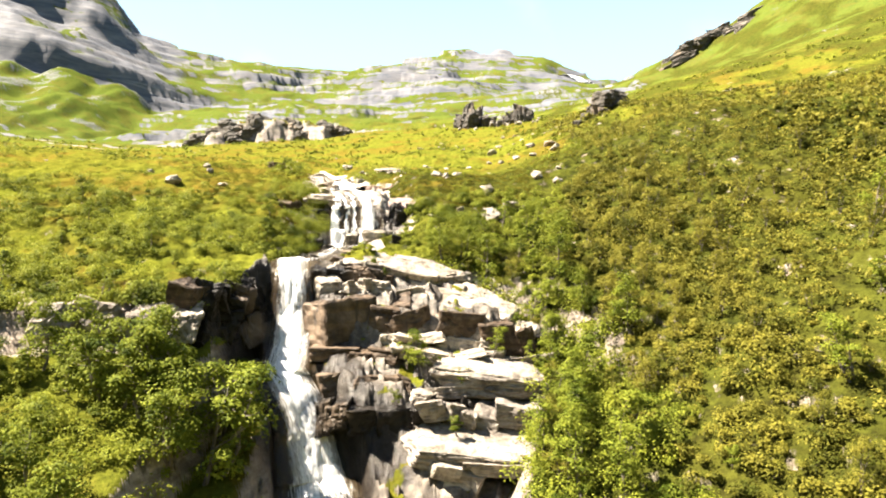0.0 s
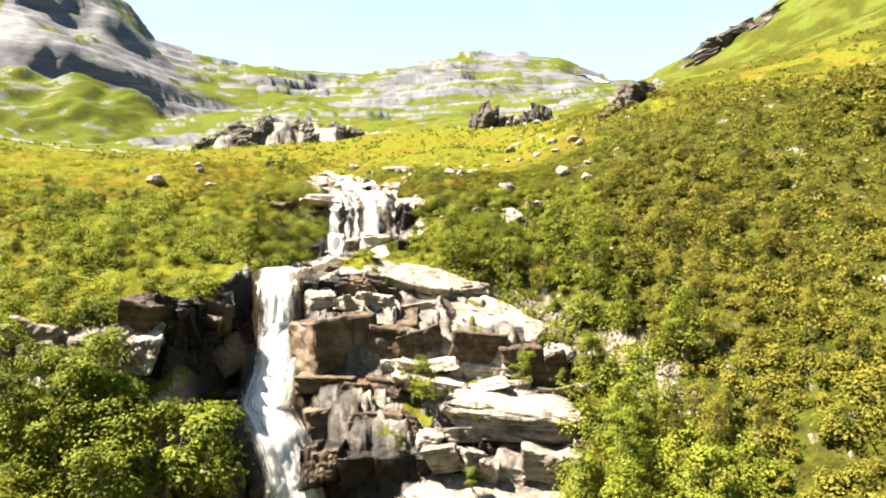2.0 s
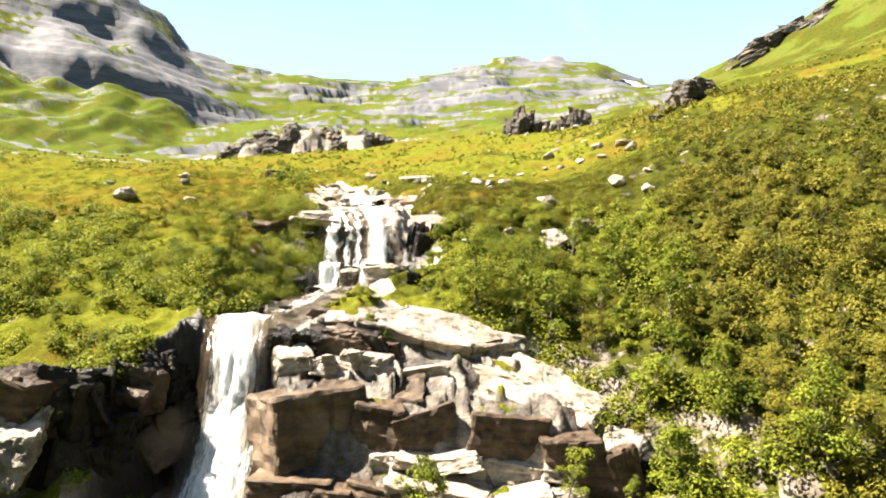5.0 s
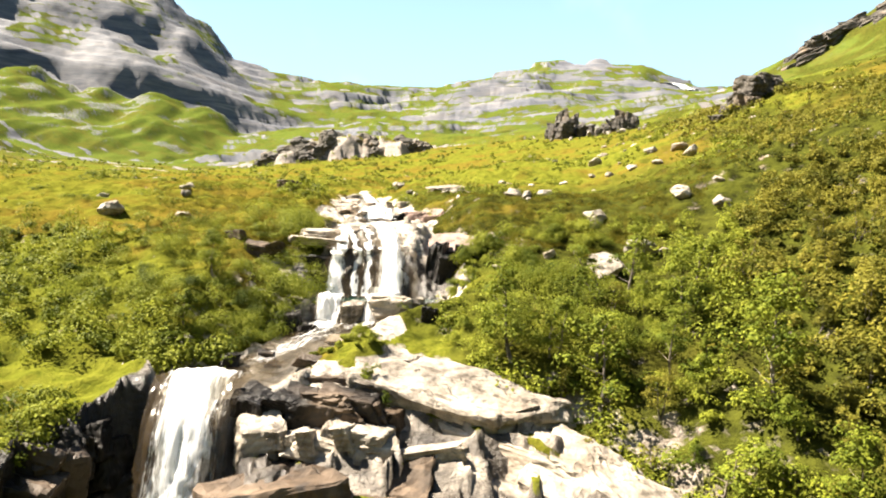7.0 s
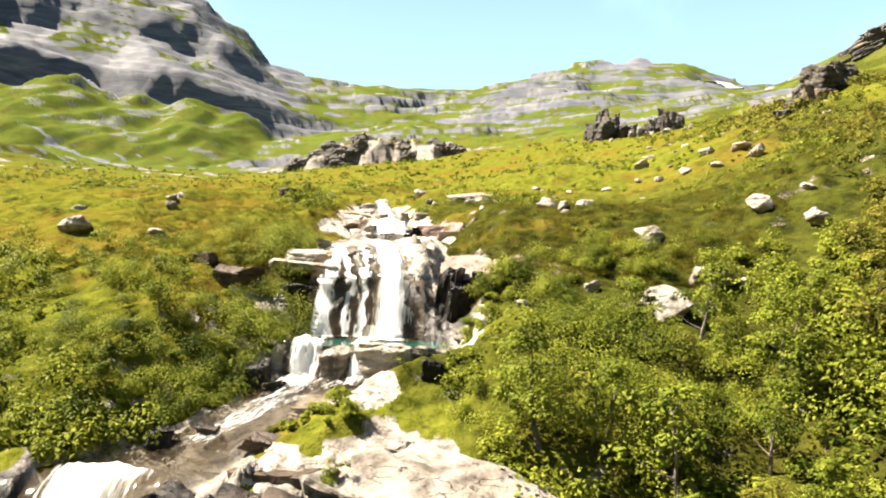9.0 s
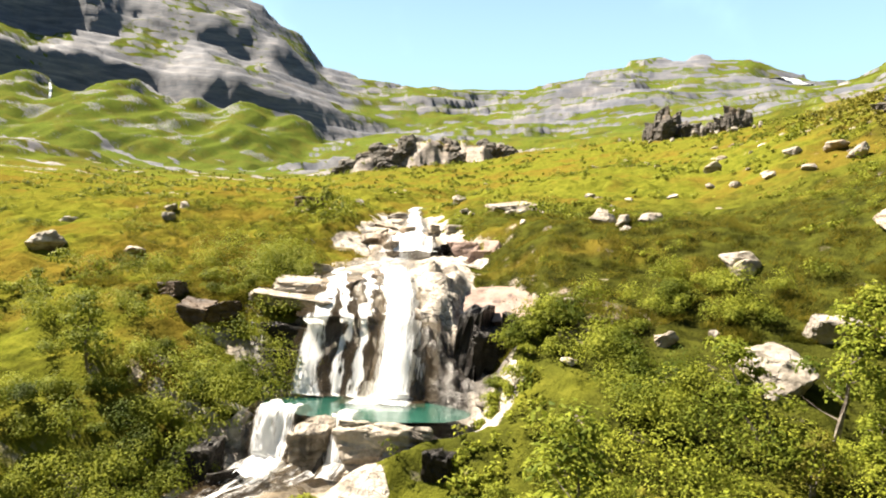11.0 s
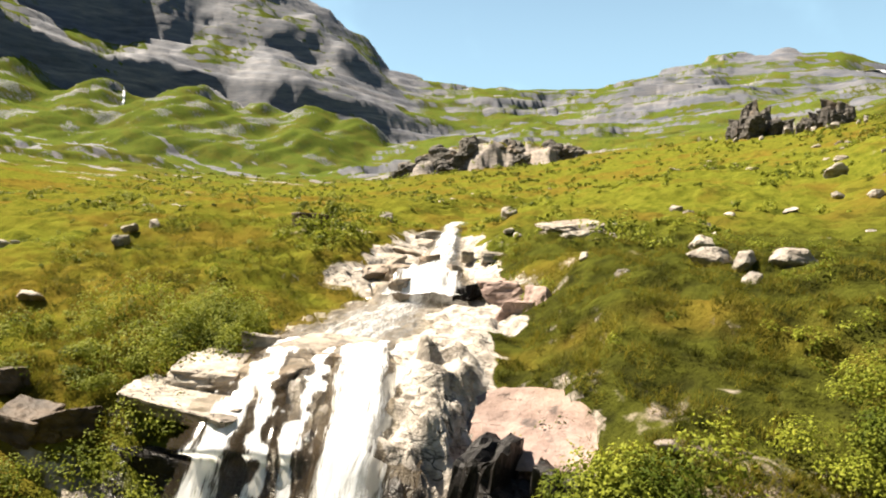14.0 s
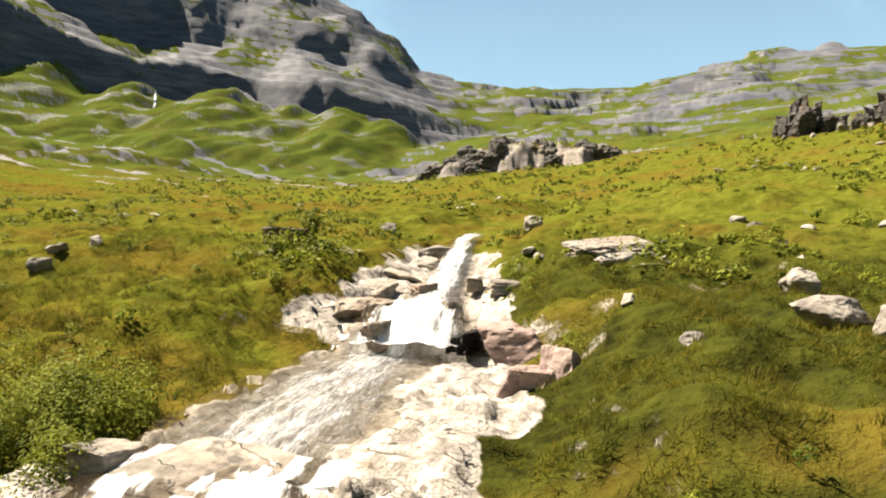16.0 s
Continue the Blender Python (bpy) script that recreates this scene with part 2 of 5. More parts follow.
def cliff_line(x):
    """How far up the valley the cliff to the left of the lower fall stands."""
    return np.interp(x, [-70, -45, -30, -23.5, -22, -20.6, -18.8, -12], [60, 63, 65.4, 65.8, 66.6, 69.5, 75.8, 76.6])


def near_height(x, y):
    """Height and bareness of the ground round the stream."""
    xs, zs = np.interp(y, STREAM_Y, STREAM_X), np.interp(y, STREAM_Y, STREAM_Z)
    hw = np.interp(y, STREAM_Y, STREAM_W)
    wob = 1.1 * fbm(x / 5, y / 5, 3, 21)
    # left: a meadow that breaks off in a low cliff, with an alcove behind the lower fall
    cliff_y = cliff_line(x)
    low = lerp(np.minimum(-13.2, -14.3 - 0.42 * (66 - y)), -9.2 + 0.06 * np.clip(-22 - x, 0, 14) - 0.42 * (66 - y), sm(-17.8, -20.5, x)) 
    high = np.interp(y, LEFT_Y, LEFT_Z) + 0.05 * np.clip(-32 - x, 0, 60)
    left = lerp(low, high, sm(-0.9, 0.7, y - cliff_y + wob))
    right = np.interp(y + 0.7 * wob * (1 - sm(80, 90, y)), RIGHT_Y, RIGHT_Z)
    # right: hillside above a shallow gully
    green = np.interp(y, [20, 50, 64, 78, 92, 97, 102], [-36, -20.5, -13.5, -5.6, 1.4, 3.6, 6.0])
    right = lerp(right, np.where(y < 102, green, right), sm(-0.5, 2.5, x - np.interp(y, STEPS_Y, STEPS_X)))
    out = np.clip(x - 8, 0, None)
    hill = 0.38 * np.minimum(out, 30) + 0.10 * np.clip(out - 30, 0, None)
    right = right + hill * (0.9 + 0.12 * sm(90, 160, y) + 0.55 * (1 - sm(58, 78, y)))
    gx = np.interp(y, [50, 58, 66, 73, 79, 84], [20, 17, 13.5, 9.5, 4.5, 1])
    right = right - 2.6 * np.exp(-((x - gx) / 3.4) ** 2) * (1 - sm(79, 85, y)) * sm(57, 66, y)
    side = np.where(y < 78, sm(-15, -12.5, x), lerp(sm(-15, -12.5, x), sm(-22, -5, x), sm(78, 84, y)))
    h = lerp(left, right, side)
    h = h + 0.55 * fbm(x / 9, y / 9, 4, 2) * sm(0.5, 5, np.abs(x - xs) - hw)
    # the bed of the stream
    d = np.abs(x - xs) - hw
    bank = np.where(x > xs, lerp(2.6, lerp(2.6, 7.0, sm(99, 105, y)), sm(84, 92, y)), lerp(3.0, lerp(6.5, 8.5, sm(84, 92, y)), sm(77, 81, y)))
    bank = np.where(y < 78, 0.9, bank)
    bed = zs - 0.35 - 0.9 * np.exp(-((y - 93.7) / 1.6) ** 2)
    h = lerp(bed, h, sm(0.0, 1.0, d / bank))
    return h, d


def bare_rock(x, y, d):
    """How bare the ground is near the stream: 1 is rock."""
    n = fbm(x / 3.1, y / 3.1, 4, 61)
    edge = np.interp(y, STEPS_Y, STEPS_X)
    steps = sm(-0.6, 0.9, edge - x + 2.2 * n) * sm(-16, -13, x) * (1 - sm(84, 86, y + n)) * sm(50, 56, y)
    cover = np.where(y > 100, np.where(x > np.interp(y, STREAM_Y, STREAM_X), np.where(y < 112, 0.2, 0.9), np.where(y < 117, -0.4, 2.6)), 0.45)
    run = (1 - sm(0.2, 1.6, d - cover + 1.8 * n)) * sm(60, 64, y) * (1 - sm(134, 142, y))
    face = sm(-3.0, -1.6, y - cliff_line(x)) * (1 - sm(0.8, 1.8, y - cliff_line(x) + n)) * (1 - sm(-14.5, -13, x))
    apron = np.exp(-(((x + 10.5) / 3.0) ** 2 + ((y - 87.5) / 2.0) ** 2)) > 0.35
    moss = sm(0.10, 0.3, fbm(x / 2.3, y / 2.3, 3, 90)) * (y < 90) * 0.9
    return np.clip(np.maximum(np.maximum(steps * (1 - moss), run), np.maximum(face, apron * 0.9)), 0, 1)


def land(x, y):
    """Height of the ground, and how bare it is."""
    x, y = np.atleast_1d(np.asarray(x, float)), np.atleast_1d(np.asarray(y, float))
    near, d = near_height(x, y)
    r = np.hypot(x + 2, y - 60)
    back = sm(10, 40, 45 - y)
    far, far_bare, w = near.copy(), 0 * near, np.maximum(sm(105, 190, r), back)
    if (w > 0).any():
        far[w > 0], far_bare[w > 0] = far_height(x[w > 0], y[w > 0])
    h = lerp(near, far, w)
    rock = np.maximum(bare_rock(x, y, d) * (1 - sm(90, 110, r)), far_bare)
    # the low dark outcrop on the moor
    px, py = (x + 98) / 36.0, (y - 362) / 13.0
    rim = 1 - (np.abs(px) ** 3 + np.abs(py) ** 3) ** (1 / 3) + 0.35 * fbm(x / 9, y / 9, 4, 15) + 0.55 * fbm(x / 21, y / 21, 3, 16)
    crag = 0.6 * sm(0.0, 0.25, rim) + 0.4 * sm(0.25, 0.6, rim)
    h = h + crag * (8.0 + 3.5 * (1 - np.clip(np.abs(px + 0.1), 0, 1) ** 2) + 2.2 * fbm(x / 9, y / 9, 3, 5))
    rock = np.maximum(rock, crag * (1 - sm(0.25, 0.6, rim)))
    # the mossy hump beside the stream
    hump = np.exp(-(((x + 10.3) / 2.4) ** 2 + ((y - 84.4) / 1.9) ** 2) ** 1.5)
    h, rock = h + 0.5 * hump, rock * (1 - sm(0.2, 0.5, hump))
    # the hollow under the reddish slab
    h = h - 1.7 * np.exp(-(((x + 6.8) / 2.1) ** 4 + ((y - 99.3) / 2.8) ** 4))
    # rock relief where bare
    stone = (rock > 0.02) & (r < 120)
    if stone.any():
        for sx, sy, amp, seed in ((3.4, 2.3, 1.5, 3), (1.5, 1.1, 0.6, 4)):
            cx, cy = x[stone] + 0.4 * fbm(x[stone] / 1.5, y[stone] / 1.5, 2, 35), y[stone]
            val, mx, my = cells(cx + 0.35 * cy, cy - 0.2 * cx, sx, sy, seed)
            lean = 0.12 * (cx + 0.35 * cy - mx) * (val - 0.3)
            h[stone] += amp * (val - 0.5 + lean) * rock[stone] * sm(0.2, 1.4, d[stone]) * (1 - 0.85 * sm(80, 82.5, y[stone]))
    joint = 0.34 * ridged(x / 2.6 + 0.25 * y, y / 1.9, 3, 33) - 0.2
    terrace = h / 0.85 + 0.5 * fbm(x / 4, y / 4, 2, 70)
    flat = (np.floor(terrace) + sm(0.55, 0.98, terrace - np.floor(terrace)) - terrace) * 0.85
    dry = rock * sm(-0.2, 0.8, d) * (r < 120)
    h = h + dry * (0.75 * flat + joint * 0.5) * (1 - 0.75 * sm(80, 82.5, y) * (1 - sm(93, 95, y)))
    h = h + (0.10 * fbm(x / 0.9, y / 0.9, 3, 9) + 0.75 * fbm(x / 3.2, y / 3.2, 3, 19) * (1 - rock)) * sm(-0.3, 1.2, d) * (r < 320)
    # the bed of the upper stream: thin beds of rock in steps, ribs between the strands of the fall
    xs = np.interp(y, STREAM_Y, STREAM_X)
    bed = (1 - sm(0.2, 1.4, d)) * sm(95.6, 96.4, y) * (1 - sm(134, 140, y))
    if (bed > 0).any():
        level = h / 0.45 + 0.8 * fbm(x / 2.4 + 0.2 * y, y / 1.5, 3, 72)
        h = h + bed * (0.36 * (np.floor(level) + sm(0.84, 0.98, level - np.floor(level)) - level + 0.42) + 0.11 * fbm(x / 0.8, y / 0.45, 3, 73))
        fall = bed * (1 - sm(102.5, 104.5, y))
        h = h + fall * (1 - strands(x - xs, y)) * (0.45 + 0.9 * fbm(x / 1.2, y / 0.6, 3, 74))
        side = bed * sm(100, 103, y) * (1 - sm(114, 116, y))
        h = h + side * 0.42 * sm(0.0, 1.6, x - xs - 0.9 - 0.8 * fbm(x / 2.0, y / 2.0, 3, 75))
    dry = sm(0.8, 1.6, x - xs) * sm(97.6, 98.6, y) * (1 - sm(114, 117, y))
    # wet rock by the water; at the falls it also carries wall shade
    wet = (1 - sm(2.5, 6.0, d)) * sm(60, 62, y) * (1 - sm(76.5, 78, y)) + (1 - sm(3.0, 7.0, d)) * sm(95.8, 96.8, y) * (1 - sm(97.6, 98.8, y)) + (0.8 - 0.2 * sm(100.5, 102, y)) * (1 - dry) * (1 - sm(-0.3, 0.5, d)) * (r < 110)
    # ground between the ledge blocks: seepage plus painted recess shade
    seep_shade = sm(-15, -12, x) * sm(-0.5, 1.0, np.interp(y, STEPS_Y, STEPS_X) - x) * sm(58, 61, y) * (1 - sm(79, 81.5, y))
    wet = np.maximum(wet, 0.75 * seep_shade * sm(-0.45, 0.0, fbm(x / 2.5, y / 2.5, 3, 46)))
    LAST_WET_SHADE[0] = np.clip(wet + 0.35 * fbm(x / 1.7, y / 1.7, 2, 44) * (wet > 0.02), 0, 1)
    return h, rock


LAST_WET_SHADE = [None]


def ground_z(x, y):
    return float(land(x, y)[0][0])

# ---- materials ----
def material(name):
    m = bpy.data.materials.new(name)
    m.use_nodes = True
    return m, m.node_tree.nodes, m.node_tree.links, m.node_tree.nodes["Principled BSDF"]


def noise_node(m, scale, detail=4.0, rough=0.55, stretch=None, coord=None, distortion=0.0):
    """A noise over world position (metres), or over coord."""
    n, l = m.node_tree.nodes, m.node_tree.links
    tex = n.new("ShaderNodeTexNoise")
    tex.inputs["Scale"].default_value, tex.inputs["Detail"].default_value, tex.inputs["Roughness"].default_value = scale, detail, rough
    tex.inputs["Distortion"].default_value = distortion
    if coord is None:
        coord = n.new("ShaderNodeNewGeometry").outputs["Position"]
    if stretch:
        mp = n.new("ShaderNodeMapping")
        mp.inputs["Scale"].default_value = stretch
        l.new(coord, mp.inputs["Vector"])
        coord = mp.outputs["Vector"]
    l.new(coord, tex.inputs["Vector"])
    return tex.outputs["Fac"]


def ramp(m, fac, stops):
    n, l = m.node_tree.nodes, m.node_tree.links
    r = n.new("ShaderNodeValToRGB")
    el = r.color_ramp.elements
    while len(el) < len(stops):
        el.new(0.5)
    for e, (p, c) in zip(el, stops):
        e.position, e.color = p, (*c, 1) if len(c) == 3 else c
    l.new(fac, r.inputs["Fac"])
    return r.outputs["Color"]


def mix(m, a, b, fac, mode="MIX"):
    n, l = m.node_tree.nodes, m.node_tree.links
    x = n.new("ShaderNodeMix")
    x.data_type, x.blend_type = "RGBA", mode
    for sock, v in ((x.inputs["Factor"], fac), (x.inputs[6], a), (x.inputs[7], b)):
        if isinstance(v, (int, float)):
            sock.default_value = v
        elif isinstance(v, tuple):
            sock.default_value = (*v, 1)
        else:
            l.new(v, sock)
    return x.outputs[2]


def maths(m, op, a, b=0.0, c=0.0, clamp=False):
    n, l = m.node_tree.nodes, m.node_tree.links
    x = n.new("ShaderNodeMath")
    x.operation, x.use_clamp = op, clamp
    for sock, v in zip(x.inputs, (a, b, c)):
        if isinstance(v, (int, float)):
            sock.default_value = v
        else:
            l.new(v, sock)
    return x.outputs[0]


def span(m, v, a, b):
    """0 at a, 1 at b, smooth."""
    n, l = m.node_tree.nodes, m.node_tree.links
    x = n.new("ShaderNodeMapRange")
    x.interpolation_type = "SMOOTHSTEP"
    x.inputs["From Min"].default_value, x.inputs["From Max"].default_value = a, b
    l.new(v, x.inputs["Value"])
    return x.outputs["Result"]


def bump(m, bsdf, height, strength, distance):
    b = m.node_tree.nodes.new("ShaderNodeBump")
    b.inputs["Strength"].default_value, b.inputs["Distance"].default_value = strength, distance
    m.node_tree.links.new(height, b.inputs["Height"])
    m.node_tree.links.new(b.outputs["Normal"], bsdf.inputs["Normal"])


def rock_colour(m, pale, mid, dark):
    """Banded gneiss: grain, lichen and dark water stains that run downhill."""
    big, vast = noise_node(m, 0.12, 3), noise_node(m, 0.03, 6, 0.7, (1, 1, 3.0))
    fine = noise_node(m, 1.6, 6, 0.65)
    band = noise_node(m, 0.5, 5, 0.6, (0.35, 0.35, 3.0), distortion=0.6)
    c = ramp(m, fine, [(0.28, dark), (0.46, mid), (0.66, pale)])
    c = mix(m, c, ramp(m, band, [(0.36, dark), (0.52, mid), (0.7, pale)]), 0.5)
    c = mix(m, c, (0.27, 0.20, 0.14), maths(m, "MULTIPLY", span(m, big, 0.52, 0.72), 0.6))
    c = mix(m, c, ramp(m, vast, [(0.36, (0.45, 0.45, 0.5)), (0.55, (1, 1, 1)), (0.68, (1.35, 1.3, 1.25))]), 0.8, "MULTIPLY")
    # joints and cracks
    n, l = m.node_tree.nodes, m.node_tree.links
    crack = n.new("ShaderNodeTexVoronoi")
    crack.feature = "DISTANCE_TO_EDGE"
    crack.inputs["Scale"].default_value = 0.8
    place = n.new("ShaderNodeMapping")
    place.inputs["Scale"].default_value = (0.45, 1.1, 2.2)
    wander = n.new("ShaderNodeVectorMath")
    wander.operation = "MULTIPLY_ADD"
    wander.inputs[1].default_value = (0.9, 0.9, 0.9)
    jitter = n.new("ShaderNodeTexNoise")
    jitter.inputs["Scale"].default_value, jitter.inputs["Detail"].default_value = 0.9, 4.0
    spot = n.new("ShaderNodeNewGeometry").outputs["Position"]
    l.new(spot, jitter.inputs["Vector"])
    l.new(jitter.outputs["Color"], wander.inputs[0])
    l.new(spot, wander.inputs[2])
    l.new(wander.outputs[0], place.inputs["Vector"])
    l.new(place.outputs["Vector"], crack.inputs["Vector"])
    gap = maths(m, "MULTIPLY", maths(m, "SUBTRACT", 1.0, span(m, crack.outputs["Distance"], 0.003, 0.025)), span(m, noise_node(m, 0.9, 3), 0.52, 0.60))
    c = mix(m, c, (0.03, 0.026, 0.02), maths(m, "MULTIPLY", gap, 0.45))
    stain = noise_node(m, 0.9, 4, 0.6, (1.0, 1.0, 0.12))
    return mix(m, c, (0.035, 0.032, 0.03), maths(m, "MULTIPLY", span(m, stain, 0.58, 0.70), 0.75)), maths(m, "SUBTRACT", fine, maths(m, "MULTIPLY", gap, 0.8))


def make_rock(name, pale, mid, dark, gloss=0.75):
    m, n, l, p = material(name)
    c, fine = rock_colour(m, pale, mid, dark)
    l.new(c, p.inputs["Base Color"])
    p.inputs["Roughness"].default_value = gloss
    p.inputs["Specular IOR Level"].default_value = 0.15
    bump(m, p, maths(m, "ADD", fine, maths(m, "MULTIPLY", noise_node(m, 7.0, 5, 0.7), 0.4)), 0.9, 0.12)
    return m


def make_ground():
    m, n, l, p = material("moor_and_rock")
    geo = n.new("ShaderNodeNewGeometry")
    xyz = n.new("ShaderNodeSeparateXYZ")
    l.new(geo.outputs["True Normal"], xyz.inputs[0])
    bare = n.new("ShaderNodeAttribute")
    bare.attribute_name = "bare"
    # grass: yellow-green, deep green and russet heath in patches
    wide, patch, tuft, blade = noise_node(m, 0.018, 4), noise_node(m, 0.11, 5, 0.6), noise_node(m, 0.9, 5, 0.65), noise_node(m, 6.0, 4, 0.7)
    grass = ramp(m, patch, [(0.30, (0.034, 0.046, 0.008)), (0.44, (0.094, 0.098, 0.013)), (0.56, (0.098, 0.099, 0.014)), (0.70, (0.108, 0.072, 0.016))])
    grass = mix(m, grass, (0.096, 0.068, 0.013), maths(m, "MULTIPLY", span(m, wide, 0.48, 0.62), 0.6))
    grass = mix(m, grass, ramp(m, tuft, [(0.34, (0.012, 0.020, 0.003)), (0.47, (0.075, 0.084, 0.009)), (0.66, (0.138, 0.136, 0.020))]), 0.55)
    grass = mix(m, grass, ramp(m, blade, [(0.3, (0.02, 0.03, 0.004)), (0.55, (0.10, 0.11, 0.01)), (0.75, (0.20, 0.18, 0.03))]), 0.3)
    rust = noise_node(m, 0.06, 5, 0.65)
    grass = mix(m, grass, (0.108, 0.062, 0.012), maths(m, "MULTIPLY", span(m, rust, 0.47, 0.60), 0.55))
    speck = noise_node(m, 0.28, 7, 0.75)
    grass = mix(m, grass, (0.014, 0.022, 0.004), maths(m, "MULTIPLY", span(m, speck, 0.53, 0.62), 0.5))
    # dark grass colour: painted shade under bushes, and peat patches
    shade_and_peat = n.new("ShaderNodeAttribute")
    shade_and_peat.attribute_name = "shade_and_peat"
    grass = mix(m, grass, ramp(m, tuft, [(0.35, (0.012, 0.014, 0.004)), (0.6, (0.045, 0.050, 0.008))]), shade_and_peat.outputs["Fac"])
    rock, fine = rock_colour(m, (0.44, 0.38, 0.31), (0.22, 0.18, 0.14), (0.055, 0.044, 0.035))
    steep = maths(m, "ADD", xyz.outputs["Z"], maths(m, "MULTIPLY", maths(m, "SUBTRACT", tuft, 0.5), 0.45))
    steep = maths(m, "SUBTRACT", 1.0, span(m, steep, 0.50, 0.64))
    scree = span(m, maths(m, "ADD", noise_node(m, 0.05, 6, 0.7), maths(m, "MULTIPLY", tuft, 0.25)), 0.78, 0.84)
    k = maths(m, "MAXIMUM", maths(m, "MAXIMUM", steep, span(m, maths(m, "ADD", bare.outputs["Fac"], maths(m, "MULTIPLY", maths(m, "SUBTRACT", tuft, 0.5), 0.7)), 0.35, 0.55)), scree)
    # distance haze put into the colour: far rock bluish, far grass greener
    haze_tint = n.new("ShaderNodeAttribute")
    haze_tint.attribute_name = "haze_tint"
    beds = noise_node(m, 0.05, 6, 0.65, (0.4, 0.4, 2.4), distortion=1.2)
    haze_rock = mix(m, ramp(m, beds, [(0.34, (0.022, 0.030, 0.048)), (0.46, (0.046, 0.057, 0.080)), (0.60, (0.086, 0.090, 0.106)), (0.72, (0.165, 0.160, 0.165))]), rock, 0.12)
    rock = mix(m, rock, haze_rock, haze_tint.outputs["Fac"])
    grass = mix(m, grass, mix(m, grass, (0.042, 0.074, 0.018), 0.5), maths(m, "MULTIPLY", haze_tint.outputs["Fac"], maths(m, "SUBTRACT", 1.0, shade_and_peat.outputs["Fac"])))
    wet = n.new("ShaderNodeAttribute")
    wet.attribute_name = "wet"
    clean = n.new("ShaderNodeAttribute")
    clean.attribute_name = "clean"
    washed = ramp(m, fine, [(0.22, (0.03, 0.026, 0.02)), (0.40, (0.20, 0.175, 0.145)), (0.60, (0.46, 0.42, 0.365))])
    seam = noise_node(m, 1.0, 5, 0.6, (0.35, 1.5, 1.8), distortion=0.7)
    seam = maths(m, "SUBTRACT", 1.0, span(m, maths(m, "ABSOLUTE", maths(m, "SUBTRACT", seam, 0.5)), 0.006, 0.022))
    seam = maths(m, "MULTIPLY", seam, span(m, noise_node(m, 0.7, 3), 0.46, 0.56))
    washed = mix(m, washed, (0.035, 0.028, 0.02), maths(m, "MULTIPLY", seam, 0.85))
    rock = mix(m, rock, washed, maths(m, "MULTIPLY", clean.outputs["Fac"], 0.8))
    # darkened past damp: wet rock and shade together in the colour
    rock = mix(m, rock, mix(m, rock, (0.055, 0.046, 0.038), 1.0, "MULTIPLY"), wet.outputs["Fac"])
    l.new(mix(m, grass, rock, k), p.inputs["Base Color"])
    l.new(maths(m, "SUBTRACT", 0.85, maths(m, "MULTIPLY", wet.outputs["Fac"], 0.5)), p.inputs["Roughness"])
    l.new(maths(m, "MULTIPLY", k, 0.3), p.inputs["Specular IOR Level"])
    bump(m, p, maths(m, "ADD", maths(m, "MULTIPLY", tuft, 1.0), maths(m, "MULTIPLY", blade, 0.35)), 0.9, 0.35)
    return m


def make_leaf(name, stops, through=0.35):
    m, n, l, p = material(name)
    geo = n.new("ShaderNodeNewGeometry")
    c = ramp(m, geo.outputs["Random Per Island"], stops)
    # noise patches darken leaves to stand for shaded gaps between clumps
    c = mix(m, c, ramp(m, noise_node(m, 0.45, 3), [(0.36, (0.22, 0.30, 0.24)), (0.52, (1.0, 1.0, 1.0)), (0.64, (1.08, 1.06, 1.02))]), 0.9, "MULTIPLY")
    l.new(c, p.inputs["Base Color"])
    p.inputs["Roughness"].default_value = 0.6
    p.inputs["Specular IOR Level"].default_value = 0.06
    t = n.new("ShaderNodeBsdfTranslucent")
    l.new(c, t.inputs["Color"])
    s = n.new("ShaderNodeMixShader")
    s.inputs[0].default_value = through
    l.new(p.outputs[0], s.inputs[1])
    l.new(t.outputs[0], s.inputs[2])
    l.new(s.outputs[0], n["Material Output"].inputs["Surface"])
    return m


